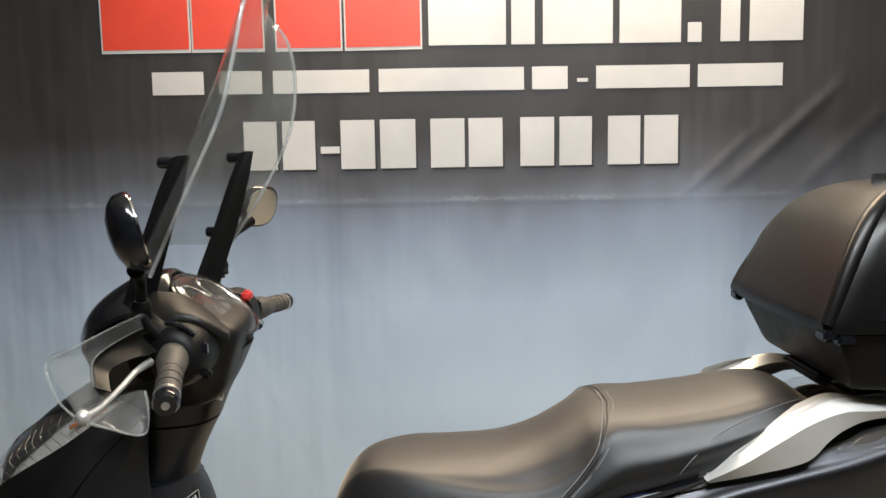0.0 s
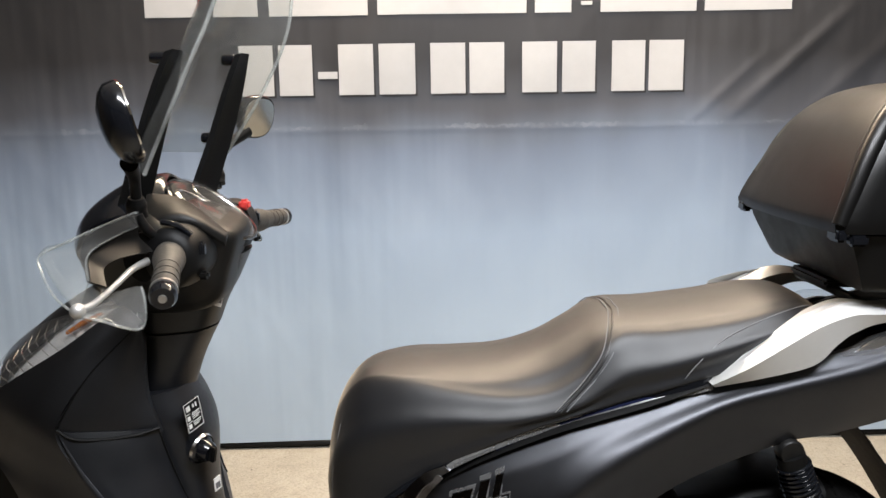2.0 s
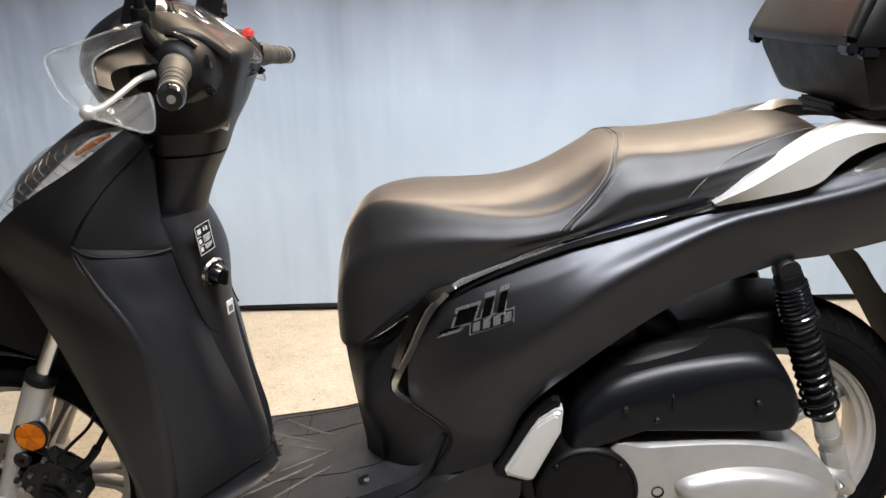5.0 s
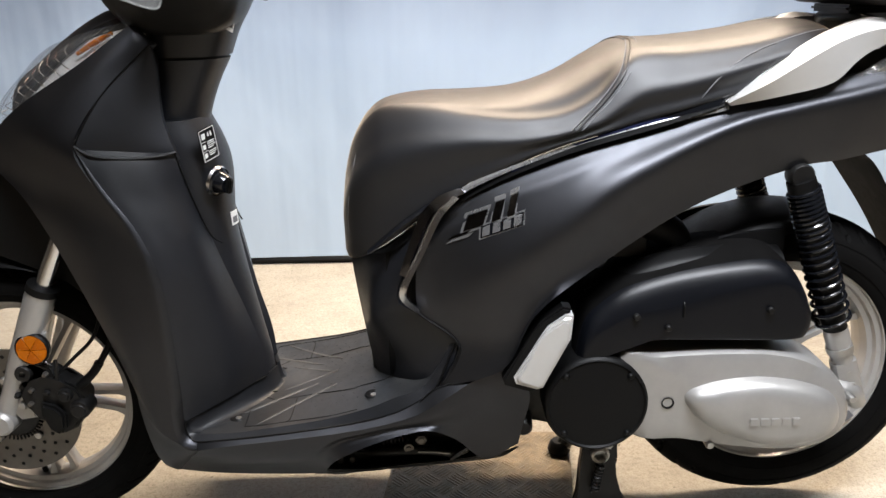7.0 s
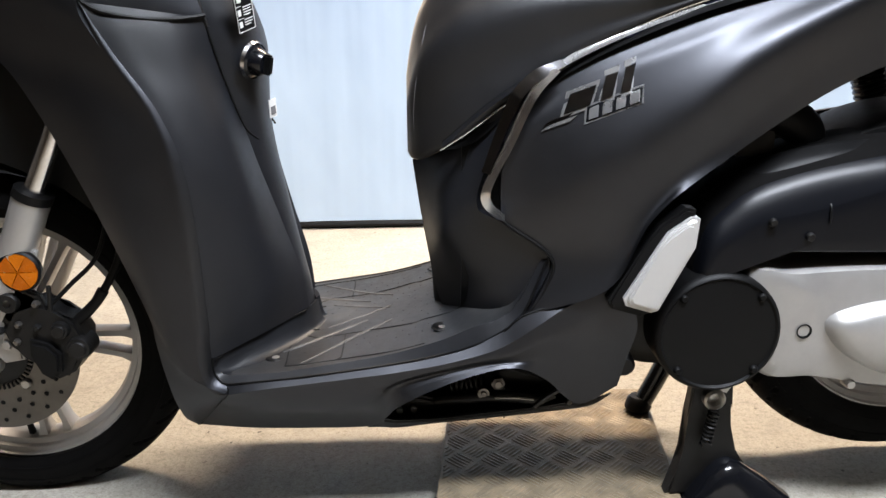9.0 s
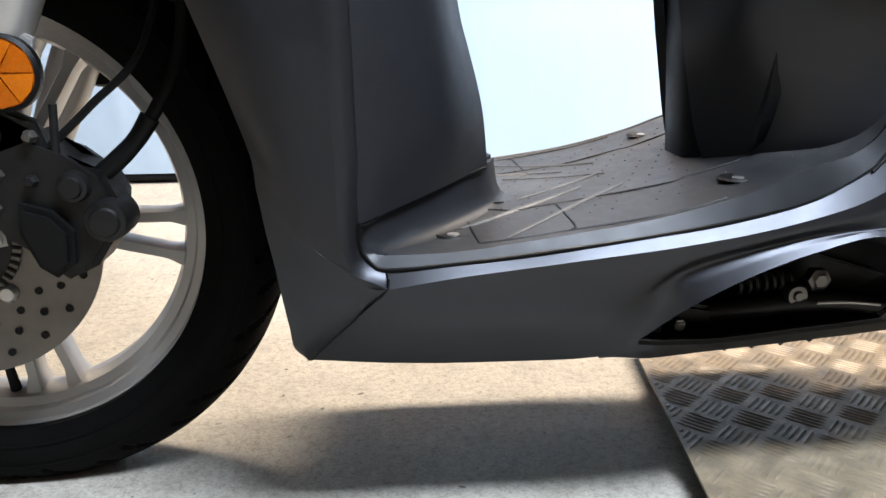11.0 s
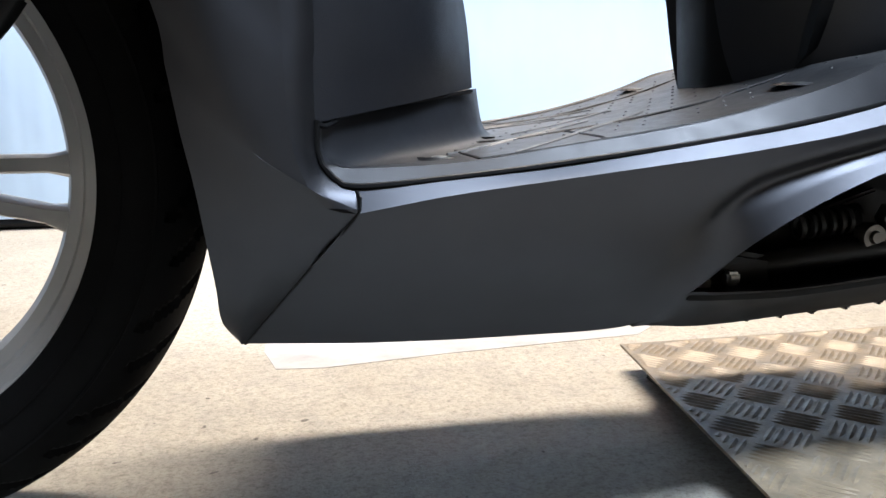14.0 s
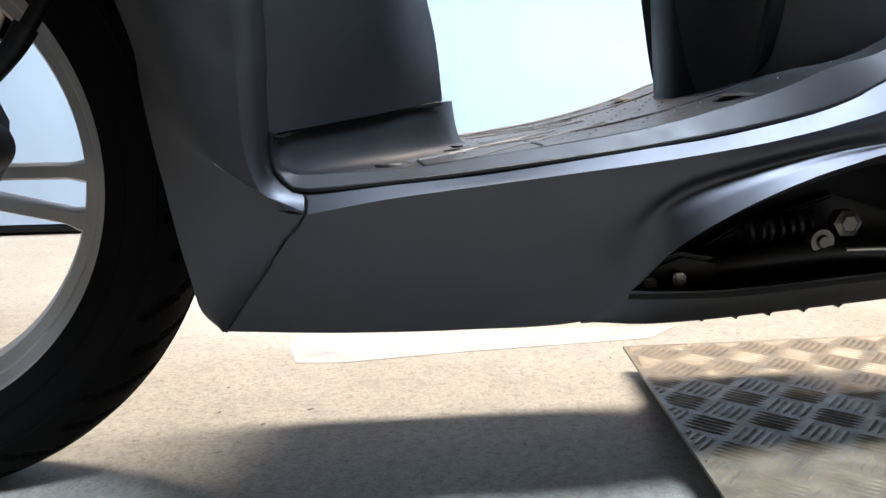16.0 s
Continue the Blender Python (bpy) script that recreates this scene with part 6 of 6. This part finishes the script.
def bar_end(s):
    """Grip, bar end, switch cluster, lever and guard of one side; s is -1 on the left."""
    a, b = (Vector((0.440, -0.195, 1.092)), Vector((0.484, -0.362, 1.064))) if s < 0 else (Vector((0.470, 0.195, 1.084)), Vector((0.502, 0.362, 1.070)))
    d = b - a
    g = part("grip", tube([a + d * u for u in (0, 0.04, 0.08, 0.9, 0.93)], [0.020, 0.024, 0.0180, 0.0175, 0.0165], 24, 30), GRIP, bar, "ribbed rubber grip")
    for i in range(5):
        c = a + d * (0.2 + 0.14 * i)
        part("grip_rib", tube([c - d * 0.012, c + d * 0.012], [0.0188, 0.0188], 24, 3), GRIP, g)
    part("bar_weight", tube([a + d * 0.93, a + d * 0.95, a + d * 1.06, a + d * 1.08], [0.016, 0.0185, 0.0185, 0.015], 24, 10), GLOSS, g)
    part("bar_screw", tube([a + d * 1.08, a + d * 1.092], [0.006, 0.0055], 12, 3), STEEL, g)
    part("grip_collar", tube([a + d * 0.90, a + d * 0.935], [0.0186, 0.0186], 24, 3), STEEL, g)
    sw = part("switch_housing", loft([[(0.441 + dx + q * math.cos(a) * 0.94, y, 1.083 + q * math.sin(a) * 1.06) for a in np.linspace(0, 2 * math.pi, 10, endpoint=False)] for y, q, dx in ((s * 0.12, 0.047, 0.006), (s * 0.165, 0.048, 0.004), (s * 0.195, 0.045, 0.0), (s * 0.208, 0.038, 0.0), (s * 0.214, 0.028, 0.0))], 36, 18), PLASTIC, bar, "black switch housing", 60)
    part("switch_button", block((0.474, s * 0.178 - 0.008, 1.046), (0.492, s * 0.178 + 0.008, 1.060), 0.004), PLASTIC, sw)
    part("switch_rocker", block((0.478, s * 0.185 - 0.008, 1.082), (0.490, s * 0.185 + 0.010, 1.106), 0.005), GLOSS, sw)
    if s < 0:
        part("switch_lever", tube([(0.430, s * 0.195, 1.138), (0.452, s * 0.198, 1.134), (0.474, s * 0.195, 1.118)], 0.005, 8, 10), GLOSS, sw)
    if s > 0:
        part("stop_switch", block((0.468, 0.112, 1.116), (0.488, 0.134, 1.136), 0.005, seg=3), RED, sw, "red engine stop switch")
    lv = part("brake_lever", tube([(0.412, s * 0.20, 1.082), (0.402, s * 0.25, 1.077), (0.398, s * 0.30, 1.066), (0.385, s * 0.345, 1.050), (0.374, s * 0.364, 1.046)], [0.007, 0.005, 0.0045, 0.0042, 0.005], 14, 26), ALLOY, bar, "silver brake lever")
    bm = bmesh.new()
    bmesh.ops.create_uvsphere(bm, u_segments=16, v_segments=10, radius=0.0105)
    bmesh.ops.translate(bm, verts=bm.verts[:], vec=(0.372, s * 0.367, 1.045))
    part("lever_ball", bm, ALLOY, lv)
    part("lever_mount", loft([[(0.43, y, 1.115), (0.392, y, 1.122), (0.372, y, 1.095), (0.378, y, 1.062), (0.41, y, 1.050)] for y in (s * 0.10, s * 0.17, s * 0.205)], 20, 8), PLASTIC, bar)
    top = [(0.403, 0.215, 1.157), (0.372, 0.27, 1.144), (0.342, 0.32, 1.129), (0.318, 0.345, 1.116)]
    left = [(0.327, 0.36, 1.094), (0.342, 0.365, 1.065), (0.37, 0.37, 1.043)]
    low = [(0.405, 0.37, 1.031), (0.448, 0.36, 1.017), (0.451, 0.34, 1.036), (0.436, 0.31, 1.064), (0.392, 0.30, 1.056)]
    rim_a = [(0.400, 0.215, 1.134), (0.381, 0.25, 1.125), (0.366, 0.29, 1.114), (0.363, 0.31, 1.101), (0.375, 0.335, 1.078)]
    rim_b = [(0.418, 0.212, 1.096), (0.397, 0.25, 1.097), (0.383, 0.28, 1.094), (0.378, 0.30, 1.086), (0.393, 0.33, 1.068)]
    mid = [tuple(0.5 * (np.array(p) + np.array(q)) + (-0.010, 0.004, 0.004)) for p, q in zip(rim_a, rim_b)]
    side = lambda c: [(x, s * y, z) for x, y, z in c]
    shield = part("hand_guard", shell([side(top + left[-1:]), side(rim_a)], 30, 8, (0.003, 0, 0.002)), SCREEN, bar, "clear plastic hand guard")
    part("guard_lower", shell([side([left[-1], low[0], low[1]]), side([rim_a[-1], low[4], low[3], low[2]])], 16, 6, (0.002, 0.002 * s, 0)), SCREEN, shield)
    part("lever_shroud", shell([side(rim_a), side(mid), side(rim_b)], 26, 12, (0.004, 0, 0.001)), SHROUD, shield, "dark smoked lever shroud")
    part("shroud_edge", tube(side(rim_a), 0.0016, 6, 40), EDGE, shield)
    part("shroud_edge", tube(side(rim_b), 0.0014, 6, 40), EDGE, shield)
    part("guard_edge", tube(side(top + left + low[:4]), 0.0017, 6, 80), EDGE, shield)
    if s < 0:
        part("guard_mount", tube([(0.402, s * 0.213, 1.152), (0.410, s * 0.208, 1.132), (0.425, s * 0.195, 1.110)], [0.007, 0.008, 0.007], 12, 10), PLASTIC, shield)


bar_end(-1)
bar_end(1)


def mirror(s):
    if s < 0:
        base, neck, c = (0.394, -0.195, 1.140), (0.405, -0.222, 1.205), Vector((0.418, -0.29, 1.287))
    else:
        base, neck, c = (0.406, 0.20, 1.150), (0.404, 0.225, 1.212), Vector((0.460, 0.32, 1.290))
    m = part("mirror_stem", tube([base, neck, tuple(c + Vector((0.0, -0.02 * s, -0.055) if s < 0 else (-0.012, -0.02, -0.030)))], [0.009, 0.008, 0.013], 14, 20), PLASTIC, bar, "black mirror stem")
    foot = Vector(base).lerp(Vector(neck), 0.15)
    part("stem_boot", tube([foot, foot.lerp(Vector(neck), 0.2), foot.lerp(Vector(neck), 0.22), foot.lerp(Vector(neck), 0.5)], [0.016, 0.0145, 0.0155, 0.011], 16, 12), PLASTIC, m, "ribbed rubber boot")
    tilt = pose(*c, 0, 0, 0) @ (pose(0, 0, 0, 0, -14, 22) if s < 0 else pose(0, 0, 0, 0, 16, -30))
    shell_bm = bmesh.new()
    rows = []
    for x, k in ((-0.026, 0.12), (-0.024, 0.45), (-0.016, 0.78), (-0.006, 0.96), (0.010, 1.0), (0.015, 0.96)):
        rows.append([(x, 0.062 * k * math.copysign(abs(math.cos(a)) ** 0.8, math.cos(a)), 0.058 * k * math.copysign(abs(math.sin(a)) ** 0.8, math.sin(a))) for a in np.linspace(0, 2 * math.pi, 32, endpoint=False)])
    grid(shell_bm, rows, True, True)
    tilt = tilt @ Matrix.Scale(0.8 if s > 0 else 1.0, 4)
    shell_bm.transform(tilt)
    part("mirror_shell", shell_bm, GLOSS, m, "glossy black mirror shell", 60)
    face = bmesh.new()
    grid(face, [[(x, 0.056 * k * math.copysign(abs(math.cos(a)) ** 0.8, math.cos(a)), 0.052 * k * math.copysign(abs(math.sin(a)) ** 0.8, math.sin(a))) for a in np.linspace(0, 2 * math.pi, 32, endpoint=False)] for x, k in ((0.0145, 1.0), (0.0175, 0.98), (0.0175, 0.4))], True, True)
    face.transform(tilt)
    part("mirror_glass", face, MIRROR, m, "mirror glass")


mirror(-1)
mirror(1)

# ---- windscreen ----
LEFT = [(0.404, -0.180, 1.208), (0.469, -0.180, 1.343), (0.522, -0.175, 1.454), (0.545, -0.165, 1.544), (0.560, -0.140, 1.632)] + [(0.575, -0.08, 1.69)]
RIGHT = [(0.438, 0.170, 1.222), (0.511, 0.175, 1.335), (0.561, 0.180, 1.439), (0.577, 0.175, 1.532), (0.567, 0.165, 1.612), (0.533, 0.140, 1.666)] + [(0.572, 0.08, 1.70)]
MIDL = [(0.341, -0.090, 1.229), (0.417, -0.090, 1.355), (0.481, -0.085, 1.483), (0.538, -0.075, 1.636)] + [(0.555, -0.04, 1.700)]
MIDR = [(x - 0.004, -y, z) for x, y, z in MIDL]
MIDC = [(x - 0.022, 0.0, z + 0.004) for x, y, z in MIDL]
ws = part("windscreen", shell([LEFT, MIDL, MIDC, MIDR, RIGHT], 40, 30, (0.004, 0, 0.001)), SCREEN, scooter, "tall clear acrylic windscreen", 60)
part("screen_edge", tube(LEFT, 0.0034, 8, 60), EDGE, ws)
part("screen_edge", tube(RIGHT, 0.0034, 8, 60), EDGE, ws)
part("screen_edge", tube([LEFT[-1], (0.565, -0.03, 1.712), (0.562, 0.03, 1.715), RIGHT[-1]], 0.0034, 8, 20), EDGE, ws)
for q in ([(0.350, -0.100, 1.169), (0.382, -0.110, 1.254), (0.414, -0.115, 1.337), (0.436, -0.120, 1.392)], [(0.411, 0.090, 1.179), (0.438, 0.100, 1.253), (0.466, 0.100, 1.333), (0.488, 0.100, 1.400)]):
    q = [tuple(1.45 * np.array(q[0]) - 0.45 * np.array(q[1]))] + q
    arm = part("screen_bracket", shell([[(x - (0.012, 0.012, 0.011, 0.009, 0.003)[i], y - 0.016, z) for i, (x, y, z) in enumerate(q)], q, [(x + (0.020, 0.018, 0.015, 0.011, 0.004)[i], y + 0.016, z) for i, (x, y, z) in enumerate(q)]], 24, 6, (0.012, 0, 0.004)), PLASTIC, ws, "black screen bracket")
    p = Vector(q[-1])
    part("screen_stud", turned([(0, -0.014), (0.008, -0.014), (0.010, -0.010), (0.010, 0.012), (0, 0.012)], p + Vector((-0.016, 0, -0.008)), 14, "x"), GLOSS, arm)
    p = Vector(q[2])
    part("screen_stud", turned([(0, -0.014), (0.008, -0.014), (0.010, -0.010), (0.010, 0.012), (0, 0.012)], p + Vector((-0.012, 0, 0.0)), 14, "x"), GLOSS, arm)
COWL_LINE = [(0.232, 1.050), (0.226, 1.088), (0.250, 1.140), (0.300, 1.178), (0.345, 1.194), (0.375, 1.198)]
part("nose_cowl", shell([[(x + 1.8 * y * y, y * (0.72, 0.86, 1.0, 0.95, 0.8, 0.6)[i], z - (0.0, 0.4, 1.0, 1.6, 2.2, 2.6)[i] * y * y) for i, (x, z) in enumerate(COWL_LINE)] for y in (-0.15, -0.08, 0.0, 0.08, 0.15)], 24, 18, (0.006, 0, -0.006)), GLOSS, bar, "glossy black nose cowl")

# ---- checker plate under the stand ----
def checker_plate():
    """A raised steel sheet with five-bar tread and folded edges."""
    root = empty("checker_plate", "worn steel checker plate with raised bar tread", "metal plate")
    y0, y1, t = -0.42, 0.215, PLATE_Z
    a, b, c, d = (0.648, y0), (1.045, y0), (1.115, y1), (0.719, y1)
    bm = bmesh.new()
    lo, hi = [bm.verts.new((x, y, t - 0.003)) for x, y in (a, b, c, d)], [bm.verts.new((x, y, t)) for x, y in (a, b, c, d)]
    bm.faces.new(hi), bm.faces.new(lo[::-1])
    for i in range(4):
        bm.faces.new((lo[i], lo[(i + 1) % 4], hi[(i + 1) % 4], hi[i]))
    part("steel_sheet", bm, CHECKER, root, smooth=0)
    part("support_board", block((0.735, y0 + 0.04, 0.0), (1.065, y1 - 0.04, t - 0.003)), PLASTIC, root, "dark board under the sheet", smooth=0)
    bars = bmesh.new()
    step = 0.0311
    left = lambda y: a[0] + (d[0] - a[0]) * (y - y0) / (y1 - y0)
    right = lambda y: b[0] + (c[0] - b[0]) * (y - y0) / (y1 - y0)
    for i in range(-2, 26):
        for j in range(-1, 32):
            if (i + j) % 2:
                continue
            cx, cy = 0.66 + step * i + 0.0, y0 + 0.012 + step * j
            turn = 45 if i % 2 else -45
            for k in range(5):
                m = pose(cx, cy, t, 0, 0, turn) @ pose(0, (k - 2) * 0.0076, 0)
                inside = [u for u in np.linspace(-1, 1, 21) if y0 + 0.003 < (q := m @ Vector((u * 0.0212, 0, 0))).y < y1 - 0.003 and left(q.y) + 0.003 < q.x < right(q.y) - 0.003]
                if len(inside) < 5:
                    continue
                m = m @ pose(0.0106 * (inside[0] + inside[-1]), 0, 0) @ Matrix.Diagonal((0.5 * (inside[-1] - inside[0]), 1, 1, 1))
                L, W, Hh = 0.0212, 0.0029, 0.0012
                vs = [bars.verts.new(m @ Vector(q)) for q in ((-L, 0, 0), (-L * 0.5, -W, 0), (L * 0.5, -W, 0), (L, 0, 0), (L * 0.5, W, 0), (-L * 0.5, W, 0), (-L * 0.6, 0, Hh), (L * 0.6, 0, Hh))]
                for f in ((0, 1, 6), (1, 2, 7, 6), (2, 3, 7), (3, 4, 7), (4, 5, 6, 7), (5, 0, 6)):
                    bars.faces.new([vs[n] for n in f])
    tagged(part("tread_bar", bars, CHECKER, root, "raised tread bars", smooth=0), kind="stuff")


checker_plate()
